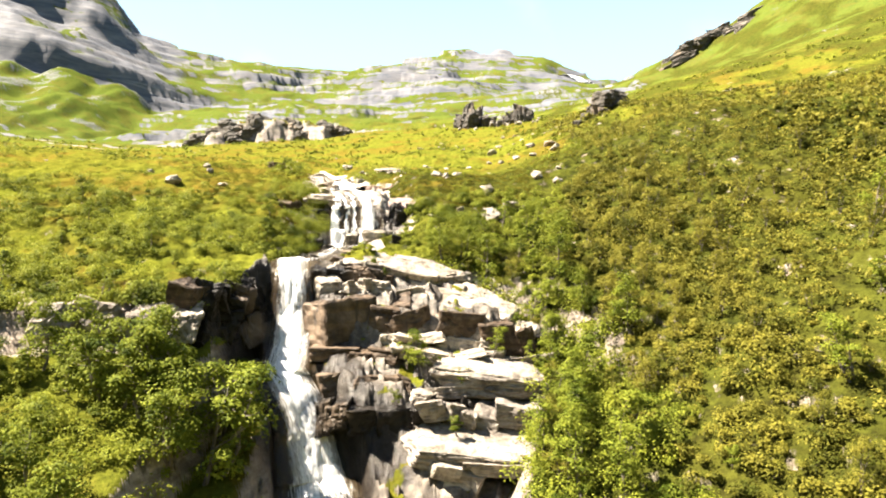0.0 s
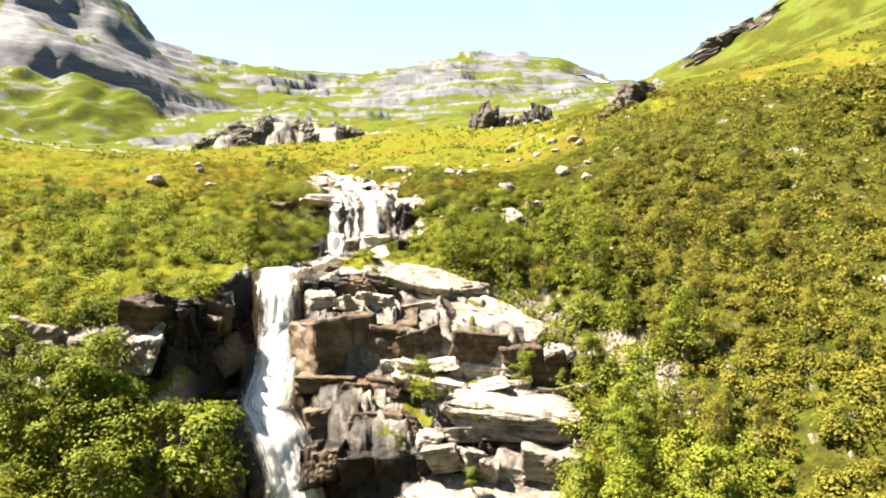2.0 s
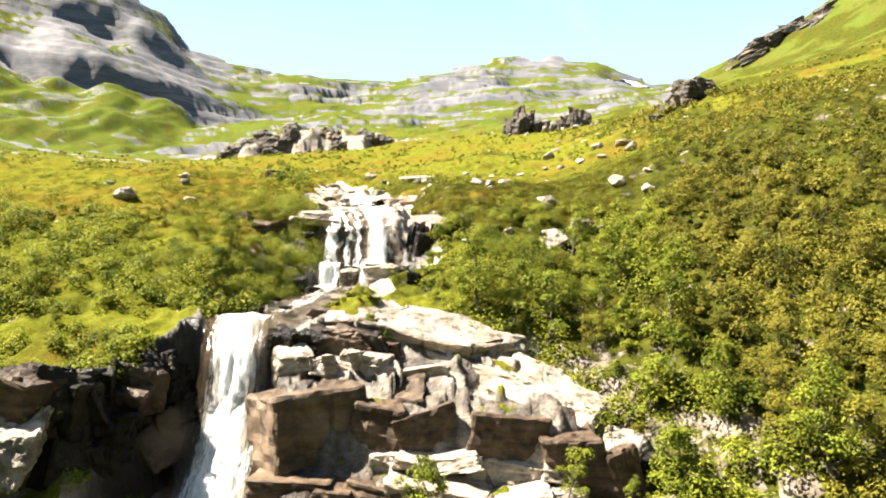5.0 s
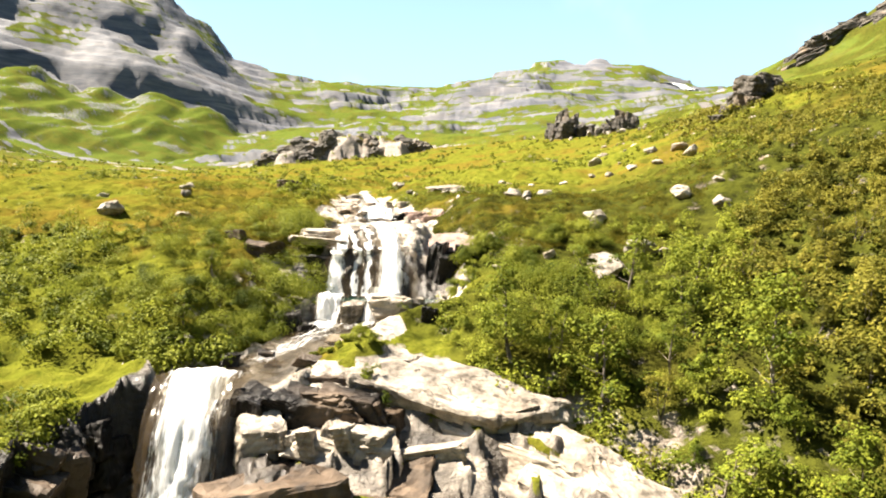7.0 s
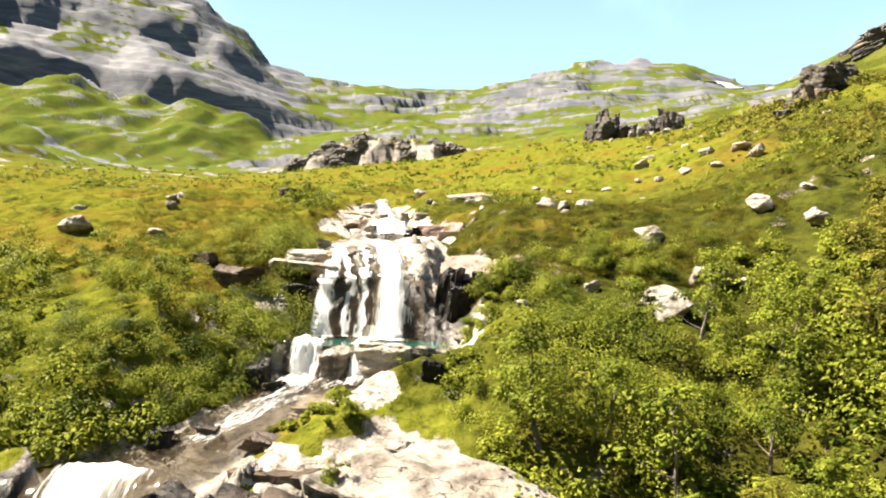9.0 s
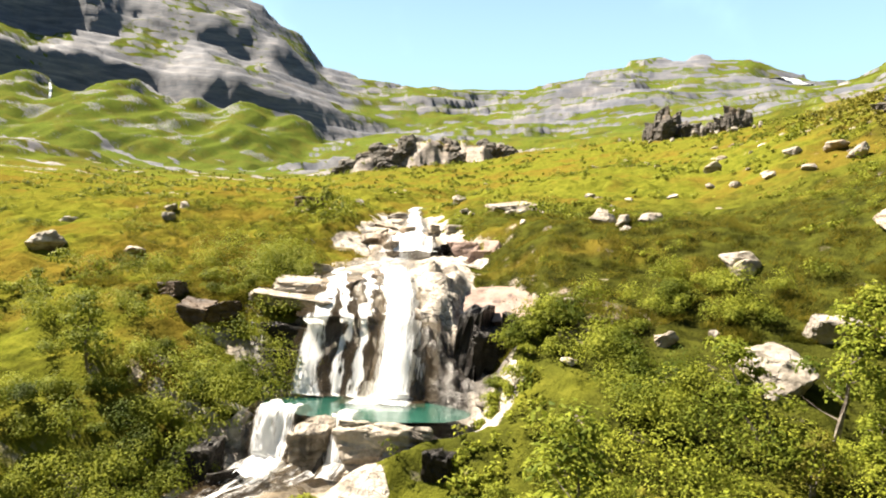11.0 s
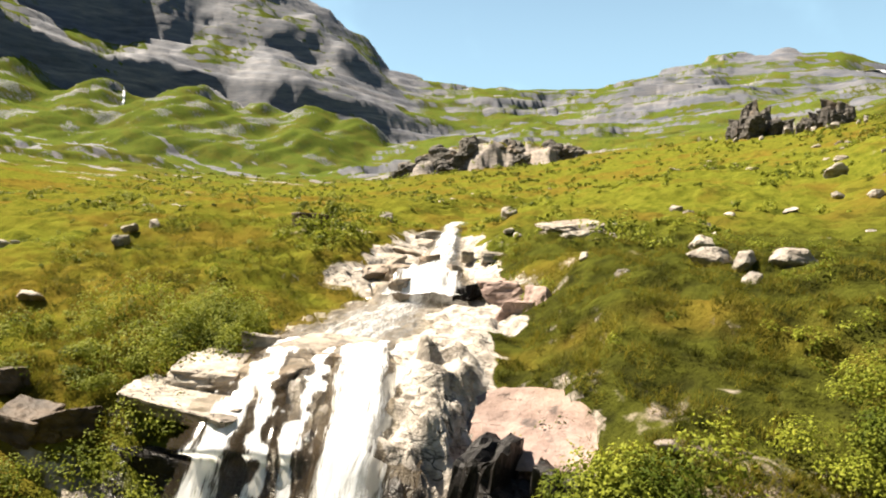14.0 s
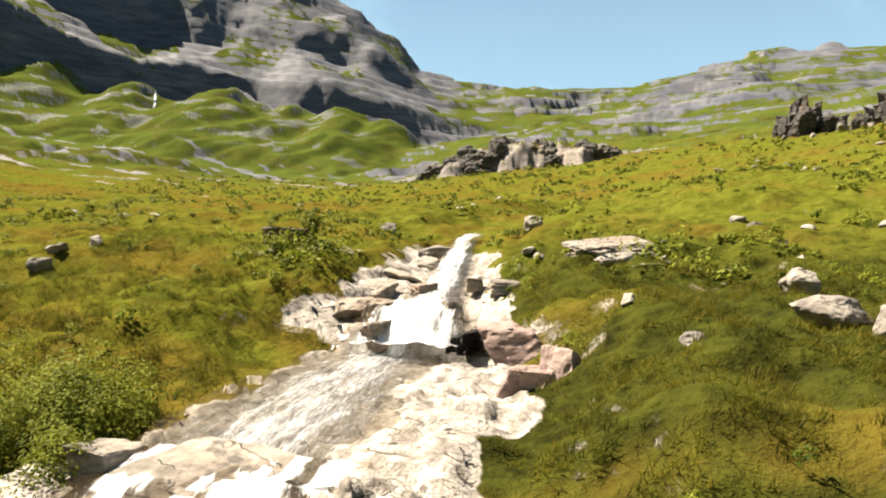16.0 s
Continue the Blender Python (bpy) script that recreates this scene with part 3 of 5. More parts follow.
def make_foam(name, cover, streak, flat=0.0):
    """White water in strands that run with the flow; cover is how much of it is white."""
    m, n, l, p = material(name)
    uv = n.new("ShaderNodeUVMap").outputs["UV"]
    a = noise_node(m, 1.0, 6, 0.62, (streak, 0.22 if not flat else 0.3, 1), uv, 0.4)
    b = noise_node(m, 1.0, 5, 0.7, (streak * 3.1, 0.6, 1), uv, 0.2)
    edge = n.new("ShaderNodeAttribute")
    edge.attribute_name = "thin"
    fray = noise_node(m, 1.0, 4, 0.75, (streak * 9.0, 2.2, 1), uv, 0.3)
    v = maths(m, "ADD", maths(m, "MULTIPLY", a, 0.36), maths(m, "ADD", maths(m, "MULTIPLY", b, 0.32), maths(m, "MULTIPLY", fray, 0.32)))
    v = maths(m, "SUBTRACT", v, maths(m, "MULTIPLY", edge.outputs["Fac"], 0.34))
    white = span(m, v, 0.54 - cover - 0.06 * flat, 0.68 - cover + 0.08 * flat)
    p.inputs["Roughness"].default_value = 0.55
    l.new(ramp(m, b, [(0.3, (0.86, 0.88, 0.90)), (0.6, (0.95, 0.95, 0.95))]), p.inputs["Base Color"])
    bump(m, p, maths(m, "ADD", b, fray), 0.5, 0.12)
    glow = n.new("ShaderNodeBsdfTranslucent")
    glow.inputs["Color"].default_value = (0.92, 0.94, 0.95, 1)
    froth = n.new("ShaderNodeMixShader")
    froth.inputs[0].default_value = 0.5
    l.new(p.outputs[0], froth.inputs[1])
    l.new(glow.outputs[0], froth.inputs[2])
    clear = n.new("ShaderNodeBsdfPrincipled")
    clear.inputs["Base Color"].default_value = (0.075, 0.055, 0.032, 1)
    clear.inputs["Roughness"].default_value = 0.12
    see = n.new("ShaderNodeBsdfTransparent")
    see.inputs["Color"].default_value = (0.90, 0.88, 0.83, 1)
    thin = n.new("ShaderNodeMixShader")
    thin.inputs[0].default_value = 0.75 if not flat else 0.78
    l.new(clear.outputs[0], thin.inputs[1])
    l.new(see.outputs[0], thin.inputs[2])
    s = n.new("ShaderNodeMixShader")
    l.new(white, s.inputs[0])
    l.new(thin.outputs[0], s.inputs[1])
    l.new(froth.outputs[0], s.inputs[2])
    l.new(s.outputs[0], n["Material Output"].inputs["Surface"])
    return m


def make_pool():
    m, n, l, p = material("green_pool_water")
    c = ramp(m, noise_node(m, 0.5, 3), [(0.3, (0.006, 0.032, 0.024)), (0.7, (0.016, 0.062, 0.045))])
    l.new(c, p.inputs["Base Color"])
    p.inputs["Roughness"].default_value = 0.08
    bump(m, p, noise_node(m, 2.5, 4, 0.6), 0.35, 0.06)
    return m


GROUND = make_ground()
PALE_ROCK = make_rock("pale_gneiss", (0.50, 0.45, 0.38), (0.26, 0.225, 0.18), (0.03, 0.024, 0.018))
GREY_ROCK = make_rock("grey_lichen_rock", (0.48, 0.44, 0.38), (0.26, 0.23, 0.19), (0.06, 0.05, 0.04))
# near black: wet rock, plus alcove and recess shade put into the colour
DARK_ROCK = make_rock("dark_wet_shade_rock", (0.028, 0.023, 0.018), (0.012, 0.010, 0.008), (0.005, 0.004, 0.004), 0.45)
BROWN_ROCK = make_rock("iron_stained_gneiss", (0.145, 0.105, 0.072), (0.055, 0.038, 0.025), (0.012, 0.009, 0.006), 0.6)
CRAG_ROCK = make_rock("weathered_crag", (0.17, 0.155, 0.135), (0.070, 0.062, 0.052), (0.016, 0.014, 0.012))
RED_ROCK = make_rock("reddish_rock", (0.50, 0.375, 0.315), (0.31, 0.22, 0.18), (0.10, 0.066, 0.05))
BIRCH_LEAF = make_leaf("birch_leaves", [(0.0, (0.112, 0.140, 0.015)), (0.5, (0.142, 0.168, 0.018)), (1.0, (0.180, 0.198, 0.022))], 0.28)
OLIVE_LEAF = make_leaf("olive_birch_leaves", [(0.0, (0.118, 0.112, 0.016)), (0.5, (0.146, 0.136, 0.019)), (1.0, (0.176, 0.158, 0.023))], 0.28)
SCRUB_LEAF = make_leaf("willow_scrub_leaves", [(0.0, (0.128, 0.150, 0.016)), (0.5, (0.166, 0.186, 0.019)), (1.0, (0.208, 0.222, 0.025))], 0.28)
GRASS_LEAF = make_leaf("moor_grass", [(0.0, (0.07, 0.078, 0.009)), (0.5, (0.125, 0.115, 0.013)), (1.0, (0.15, 0.115, 0.016))], 0.45)
BARK = make_rock("grey_birch_bark", (0.26, 0.235, 0.20), (0.13, 0.11, 0.09), (0.04, 0.034, 0.028))
FALL_FOAM = make_foam("falling_white_water", 0.21, 2.0)
THIN_FOAM = make_foam("thin_veils_of_water", 0.16, 2.8)
BROWN_WATER = make_foam("clear_brown_water", -0.02, 1.1, 1.0)
RUN_FOAM = make_foam("running_stream_water", 0.09, 1.3, 1.0)
HIGH_FOAM = make_foam("broken_white_water", 0.20, 1.6)
RAPID_FOAM = make_foam("rapid_white_water", 0.085, 1.2)
POOL = make_pool()
SNOW, _n, _l, _p = material("old_snow")
_l.new(ramp(SNOW, noise_node(SNOW, 0.6, 4), [(0.3, (0.70, 0.72, 0.75)), (0.7, (0.88, 0.88, 0.88))]), _p.inputs["Base Color"])

# ---- the ground, one sheet to the horizon ----
def mesh_object(name, verts, faces, mat, smooth=True):
    me = bpy.data.meshes.new(name)
    me.from_pydata(np.asarray(verts).tolist() if len(verts) else [], [], faces if isinstance(faces, list) else faces.tolist())
    me.materials.append(mat)
    me.polygons.foreach_set("use_smooth", np.full(len(me.polygons), smooth))
    me.update()
    return me


def quads_mesh(name, verts, quads, mat, smooth=True):
    """A mesh from arrays of corners and of quads, fast."""
    me = bpy.data.meshes.new(name)
    quads = np.asarray(quads, np.int32)
    k = quads.shape[1]
    me.vertices.add(len(verts))
    me.vertices.foreach_set("co", np.asarray(verts, np.float32).ravel())
    me.loops.add(quads.size)
    me.loops.foreach_set("vertex_index", quads.ravel())
    me.polygons.add(len(quads))
    me.polygons.foreach_set("loop_start", np.arange(0, quads.size, k, dtype=np.int32))
    me.polygons.foreach_set("use_smooth", np.full(len(quads), smooth))
    me.materials.append(mat)
    me.update(calc_edges=True)
    return me


def grid_quads(rows, cols, wrap=False):
    i = np.arange(rows * cols).reshape(rows, cols)
    j = np.concatenate([i, i[:, :1]], 1) if wrap else i
    return np.stack([j[:-1, :-1], j[1:, :-1], j[1:, 1:], j[:-1, 1:]], -1).reshape(-1, 4)


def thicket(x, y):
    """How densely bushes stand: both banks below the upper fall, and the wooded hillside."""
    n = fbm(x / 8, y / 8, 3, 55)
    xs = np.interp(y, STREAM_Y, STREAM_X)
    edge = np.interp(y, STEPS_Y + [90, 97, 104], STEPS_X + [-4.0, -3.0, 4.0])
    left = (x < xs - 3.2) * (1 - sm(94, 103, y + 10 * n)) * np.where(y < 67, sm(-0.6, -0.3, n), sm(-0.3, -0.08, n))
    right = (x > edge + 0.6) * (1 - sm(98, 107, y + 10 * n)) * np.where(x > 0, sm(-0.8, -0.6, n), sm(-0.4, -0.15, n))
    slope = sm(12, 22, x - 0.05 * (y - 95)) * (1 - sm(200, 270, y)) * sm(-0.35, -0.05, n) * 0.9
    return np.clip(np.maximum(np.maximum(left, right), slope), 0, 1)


def peat(x, y):
    """Dark wet peat and old grass on the right bank above the upper fall, in patches."""
    side = sm(2, 4.5, x - np.interp(y, STREAM_Y, STREAM_X)) * sm(86, 91, y) * (1 - sm(118, 150, y))
    hill = 0.8 * sm(16, 34, x - 0.06 * (y - 95)) * sm(150, 190, y) * (1 - sm(600, 800, y)) * sm(-0.25, 0.1, fbm(x / 26, y / 26, 5, 59))
    return np.maximum(0.95 * side * sm(-0.8, -0.25, fbm(x / 6, y / 6, 4, 58)), hill)


def build_ground():
    cx, cy = 0.0, 18.0
    az = np.concatenate([np.arange(-61, -17, 0.25), np.arange(-17, 2, 0.1), np.arange(2, 42, 0.25), np.arange(42, 80, 1.5), np.arange(80, 280, 10), np.arange(280, 299, 1.5)])
    steps, r = [0.02, 4.0], 4.0
    while r < 4200:
        r += 3.0 if r < 30 else 0.42 if r < 58 else 0.2 if r < 100 else 0.42 if r < 118 else 0.7 if r < 150 else r * 0.0048 if r < 900 else r * 0.05
        steps.append(r)
    rr, aa = np.meshgrid(np.array(steps), np.radians(az), indexing="ij")
    x, y = cx + rr * np.sin(aa), cy + rr * np.cos(aa)
    z, bare = land(x.ravel(), y.ravel())
    verts = np.stack([x.ravel(), y.ravel(), z], -1)
    me = quads_mesh("ground", verts, grid_quads(len(steps), len(az), True)[:, ::-1], GROUND)
    me.attributes.new("wet", "FLOAT", "POINT").data.foreach_set("value", LAST_WET_SHADE[0].astype(np.float32))
    xf, yf = x.ravel(), y.ravel()
    washed = np.abs(xf - np.interp(yf, STREAM_Y, STREAM_X)) - np.interp(yf, STREAM_Y, STREAM_W)
    washed = np.maximum((1 - sm(2.5, 6.0, washed)) * sm(76, 79, yf) * (1 - sm(138, 146, yf)), 0.5 * sm(-15, -12, xf) * (1 - sm(86, 90, yf)) * sm(60, 64, yf) * (1 - sm(4, 8, xf)))
    me.attributes.new("clean", "FLOAT", "POINT").data.foreach_set("value", washed.astype(np.float32))
    # bush density darkens the ground as shade; peat adds its own patches
    me.attributes.new("shade_and_peat", "FLOAT", "POINT").data.foreach_set("value", np.maximum(thicket(x.ravel(), y.ravel()) * np.where(x.ravel() < -14, 0.32, np.where((x.ravel() > 6) & (y.ravel() < 150), 0.88, 0.5)), peat(x.ravel(), y.ravel())).astype(np.float32))
    # grows with distance and carries the painted haze
    me.attributes.new("haze_tint", "FLOAT", "POINT").data.foreach_set("value", sm(250, 400, np.hypot(x.ravel() + 2, y.ravel() - 60)).astype(np.float32))
    me.attributes.new("bare", "FLOAT", "POINT").data.foreach_set("value", bare.astype(np.float32))
    tagged(new("ground", me), "mossy grass and heath moorland broken by bare gneiss", "ground", kind="structure")


build_ground()

# ---- the water ----
def stream_line(y0, y1, step=0.16):
    """Points down the middle of the stream from y1 to y0, evenly spaced, with its half width."""
    ys = np.linspace(y1, y0, 1600)
    p = np.stack([np.interp(ys, STREAM_Y, STREAM_X), ys, np.interp(ys, STREAM_Y, STREAM_Z)], -1)
    k = np.ones(31) / 31
    for c in (0, 2):
        p[:, c] = np.convolve(np.pad(p[:, c], 15, mode="edge"), k, "valid")
    s = np.concatenate([[0], np.cumsum(np.linalg.norm(np.diff(p, axis=0), axis=1))])
    t = np.arange(0, s[-1], step)
    q = np.stack([np.interp(t, s, p[:, c]) for c in range(3)], -1)
    return q, np.interp(q[:, 1], STREAM_Y, STREAM_W), t


def water_sheet(name, y0, y1, mat, lift, left=-1.0, right=1.0, across=28, rough=0.12, seed=0, bulge=0.15, fixed=False, split=False):
    """A sheet of water over the stream's bed, between two shares of its half width, or, if fixed, two places across the valley."""
    q, hw, t = stream_line(y0, y1)
    if fixed:
        q[:, 0], hw = 0.0, 0 * hw + 1.0
    tang = np.gradient(q, axis=0)
    tang /= np.linalg.norm(tang, axis=1)[:, None]
    side = np.stack([tang[:, 1], -tang[:, 0], 0 * tang[:, 0]], -1)
    flat = np.linalg.norm(side, axis=1)[:, None]
    side = np.where(flat > 0.05, -side / np.maximum(flat, 0.05), np.array([[1.0, 0, 0]]))
    up = np.cross(side, tang)
    up = np.where(up[:, 2:3] < 0, -up, up)
    u = np.linspace(left, right, across)
    w = u[None, :] * hw[:, None] + 0.25 * grad_noise(t[:, None] * 0.5 + 0 * u[None, :], u[None, :] * 0.8 + seed, 3 + seed)
    n = rough * (fbm(w * 1.1 + seed * 7, t[:, None] * 0.45 + 0 * w, 4, seed + 4) + 0.8 * grad_noise(w * 3.2, t[:, None] * 0.35 + 0 * w, seed + 9))
    mid = 1 - (2 * (u - left) / (right - left) - 1) ** 2
    off = lift + n + bulge * mid[None, :]
    v = q[:, None, :] + side[:, None, :] * w[..., None] + up[:, None, :] * off[..., None]
    thin = np.repeat((np.abs(2 * (u - left) / (right - left) - 1) ** 2.5)[None, :], len(t), 0)
    quads = grid_quads(len(t), across)
    if split:
        thin = np.clip(1.1 - 1.25 * strands(w, q[:, 1:2] + 0 * w), 0, 1)
        quads = quads[thin.ravel()[quads].min(1) < 0.97]
    me = quads_mesh(name, v.reshape(-1, 3), quads, mat)
    uv = me.uv_layers.new(name="UVMap")
    idx = np.empty(len(me.loops), np.int32)
    me.loops.foreach_get("vertex_index", idx)
    uvs = np.stack([w, t[:, None] + 0 * w], -1).reshape(-1, 2)
    uv.data.foreach_set("uv", uvs[idx].astype(np.float32).ravel())
    me.attributes.new("thin", "FLOAT", "POINT").data.foreach_set("value", thin.ravel().astype(np.float32))
    return me


def water(name, label, pieces):
    """One body of water: its sheets are parts of it."""
    top = None
    for part_name, args in pieces:
        ob = new(part_name if top else name, water_sheet(name, **args))
        if top is None:
            top = tagged(ob, label, "water", kind="structure")
        else:
            ob.parent = top
    return top


water("lower_waterfall", "white lower waterfall plunging down a dark rock face", [
    ("", dict(y0=58, y1=78.4, mat=FALL_FOAM, lift=0.75, rough=0.2, seed=1, bulge=0.35)),
    ("veil", dict(y0=60, y1=78.0, mat=THIN_FOAM, lift=0.95, left=-1.15, right=0.85, rough=0.22, seed=2)),
])
water("stream", "shallow brown stream running over rock above the lower waterfall", [
    ("", dict(y0=78.0, y1=83.2, mat=BROWN_WATER, lift=0.08, rough=0.06, seed=3, bulge=0.03)),
    ("rapid", dict(y0=82.6, y1=90.0, mat=RAPID_FOAM, lift=0.12, left=-1.25, right=1.2, across=44, rough=0.24, seed=13, bulge=0.12)),
])
water("lower_cascade", "broad low cascade spilling over a pale rock sill", [
    ("", dict(y0=88.6, y1=91.9, mat=HIGH_FOAM, lift=0.22, left=-14.8, right=-12.3, rough=0.32, seed=4, fixed=True)),
    ("veil", dict(y0=89.2, y1=91.4, mat=THIN_FOAM, lift=0.2, left=-11.2, right=-9.9, rough=0.12, seed=5, fixed=True)),
])
water("upper_waterfall", "white upper waterfall in strands over stepped rock", [
    ("", dict(y0=95.7, y1=104.5, mat=FALL_FOAM, lift=0.10, left=-1.5, right=0.75, across=110, rough=0.07, seed=6, bulge=0.0, split=True)),
    ("chute", dict(y0=95.8, y1=102.5, mat=FALL_FOAM, lift=0.30, left=-0.18, right=0.40, across=36, rough=0.10, seed=7, bulge=0.30)),
    ("splash", dict(y0=94.6, y1=96.4, mat=HIGH_FOAM, lift=0.03, left=-0.45, right=0.5, rough=0.05, seed=12, bulge=0.05)),
])
water("upper_stream", "clear stream with white riffles spread over flat slabs", [
    ("", dict(y0=101.5, y1=117, mat=RUN_FOAM, lift=-0.16, left=-1.05, right=0.55, across=60, rough=0.1, seed=9, bulge=0.0)),
])
water("small_waterfall", "small white waterfall over a rock step", [
    ("", dict(y0=115.8, y1=120, mat=FALL_FOAM, lift=0.25, rough=0.2, seed=10)),
])
water("highest_stream", "narrow white stream coming down from the moor", [
    ("", dict(y0=119, y1=146, mat=THIN_FOAM, lift=0.10, rough=0.10, seed=11)),
])


def build_pool():
    """The still green pool under the upper fall."""
    a = np.linspace(0, 2 * np.pi, 64, endpoint=False)
    rad = 1 + 0.12 * grad_noise(np.cos(a) * 2 + 5, np.sin(a) * 2, 3)
    rings = [np.stack([-11.1 + 4.7 * k * rad * np.cos(a), 94.3 + 2.3 * k * rad * np.sin(a), 0.24 + 0 * a], -1) for k in (0.02, 0.4, 0.8, 1.0)]
    me = quads_mesh("pool", np.concatenate(rings), grid_quads(4, 64, True), POOL)
    tagged(new("pool", me), "small still green pool below the upper waterfall", "pool", kind="structure")


build_pool()

# ---- rocks ----
rng = np.random.default_rng(11)


def rock_mesh(name, mat, seed, blocky=1.0, passes=1, rough=0.05, square=0.58):
    """A split block of rock about 1 m wide: a hull with jittered corners, its faces broken up."""
    g = np.random.default_rng(seed)
    bm = bmesh.new()
    shear = g.normal(size=(3, 3)) * 0.16 + np.eye(3)
    for sx in (-1, 1):
        for sy in (-1, 1):
            for sz in (-1, 1):
                if blocky > 0.5:
                    bm.verts.new(shear @ (np.array([sx, sy, sz]) * 0.5 * g.uniform(square, 1.0, 3)))
    for _ in range((5 if square < 0.7 else 2) if blocky > 0.5 else 19):
        v = g.normal(size=3)
        v /= np.linalg.norm(v) if blocky < 0.5 else np.abs(v).max() * 1.05
        bm.verts.new(shear @ (v * 0.52 * g.uniform(0.78, 1.0)))
    hull = bmesh.ops.convex_hull(bm, input=bm.verts)
    bmesh.ops.delete(bm, geom=[v for v in hull["geom_interior"] if isinstance(v, bmesh.types.BMVert)], context="VERTS")
    bmesh.ops.dissolve_limit(bm, angle_limit=radians(12), verts=bm.verts, edges=bm.edges)
    bmesh.ops.bevel(bm, geom=list(bm.edges), offset=0.035, segments=1, affect="EDGES", clamp_overlap=True)
    bmesh.ops.triangulate(bm, faces=bm.faces)
    for lim in (0.16, 0.09, 0.05)[:passes]:
        bmesh.ops.subdivide_edges(bm, edges=[e for e in bm.edges if e.calc_length() > lim], cuts=2, use_grid_fill=True)
        bmesh.ops.triangulate(bm, faces=bm.faces)
    bmesh.ops.recalc_face_normals(bm, faces=bm.faces)
    o = Vector((seed * 3.7, seed * 1.3, 0))
    for v in bm.verts:
        groove = 0.0 if blocky < 0.5 else max(0.0, 0.10 - abs(noise.noise(Vector((v.co.x * 2.3, v.co.y * 2.3, v.co.z * 5.0)) + o * 2))) * 10
        v.co += v.normal * (-0.9 * rough * groove * groove + rough * noise.fractal(v.co * 3.1 + o, 0.8, 2.1, 5) + (0.5 if blocky > 0.5 else 0.15) * rough * noise.noise(Vector((v.co.x * 2, v.co.y * 2, v.co.z * 11)) + o))
    me = bpy.data.meshes.new(name)
    bm.to_mesh(me)
    bm.free()
    me.materials.append(mat)
    return me


def rock_set(name, mat, n, seed, blocky, rough, square=0.58):
    return [rock_mesh(name, mat, seed + i, blocky, 2, rough, square) for i in range(n)]


PALE_SET = rock_set("rock_block", PALE_ROCK, 7, 100, 1.0, 0.045, 0.8)
CRAGGY_SET = rock_set("rock_block", PALE_ROCK, 5, 160, 1.0, 0.08)
BROWN_SET = rock_set("brown_rock", BROWN_ROCK, 6, 700, 1.0, 0.05, 0.8)
DARK_SET = rock_set("wet_shade_block", DARK_ROCK, 6, 200, 1.0, 0.06, 0.8)
GREY_SET = rock_set("boulder", GREY_ROCK, 7, 300, 0.2, 0.05)
STONE_SET = [rock_mesh("stone", GREY_ROCK, 330 + i, 0.2, 1, 0.05) for i in range(6)]
CRAG_SET = rock_set("crag", CRAG_ROCK, 6, 800, 0.8, 0.07)
RED_SET = rock_set("red_slab", RED_ROCK, 2, 400, 1.0, 0.035, 0.86)


def put_rock(name, me, x, y, z, size, turn, tilt, label, category, group=""):
    ob = new(name, me)
    ob.matrix_world = Matrix.LocRotScale((x, y, z), Euler((radians(tilt[0]), radians(tilt[1]), radians(turn))), size)
    return tagged(ob, label, category, group)


def block_row(name, meshes, x0, x1, y, top0, top1, wide, deep, high, label, group, gap=0.84, wob=0.6, tip=11, dip=4):
    """Blocks side by side along a ledge from x0 to x1, their tops from top0 to top1."""
    x = x0
    while x < x1:
        w = rng.uniform(*wide) * rng.choice([0.6, 1.0, 1.35])
        h, d = rng.uniform(*high) * rng.uniform(0.75, 1.3), rng.uniform(*deep) * 1.15
        top = lerp(top0, top1, (x - x0) / (x1 - x0)) + rng.uniform(-0.25, 0.25)
        put_rock(name, meshes[rng.integers(len(meshes))], x + w / 2, y + rng.uniform(-wob, wob), top - h / 2, (w * 1.08, d, h),
                 rng.choice([0, 180]) + rng.uniform(-tip, tip), (rng.uniform(-tip, tip) * 0.4 + 4, rng.uniform(-tip, tip) * 0.4 + dip), label, "rock", group)
        x += w * gap


FACE = "split brown-stained gneiss block in the rock face beside the waterfall"
# ledges to the right of the lower fall, from the top down
SLAB_SET = [rock_mesh("rock_slab", PALE_ROCK, 150 + i, 1.0, 3, 0.05) for i in range(4)]
SLAB = "long sunlit gneiss slab dipping across the rock face"
put_rock("rock_slab", SLAB_SET[0], -3.0, 80.9, -4.9, (10.0, 6.0, 4.8), -23, (4, 14), SLAB, "rock", "great slabs")
put_rock("rock_slab", SLAB_SET[1], 0.0, 78.2, -6.9, (14.0, 4.8, 4.2), -22, (4, 16), SLAB, "rock", "great slabs")
put_rock("rock_slab", SLAB_SET[3], 3.4, 77.0, -7.9, (7.0, 5.0, 4.6), -34, (5, 18), SLAB, "rock", "great slabs")
put_rock("rock_slab", SLAB_SET[1], 6.8, 73.6, -10.6, (6.5, 5.5, 4.8), -30, (8, 16), SLAB, "rock", "great slabs")
put_rock("rock_slab", SLAB_SET[2], 4.8, 68.4, -12.5, (13.0, 7.5, 3.2), -14, (12, 3), SLAB, "rock", "great slabs")
put_rock("rock_slab", SLAB_SET[3], 3.0, 63.6, -16.9, (12.0, 6.5, 3.0), -10, (14, 4), SLAB, "rock", "great slabs")
block_row("rock_block", BROWN_SET, -10.6, -6.0, 78.7, -3.5, -3.9, (2.0, 3.4), (2.5, 3.4), (1.6, 2.4), FACE, "upper blocks", dip=12)
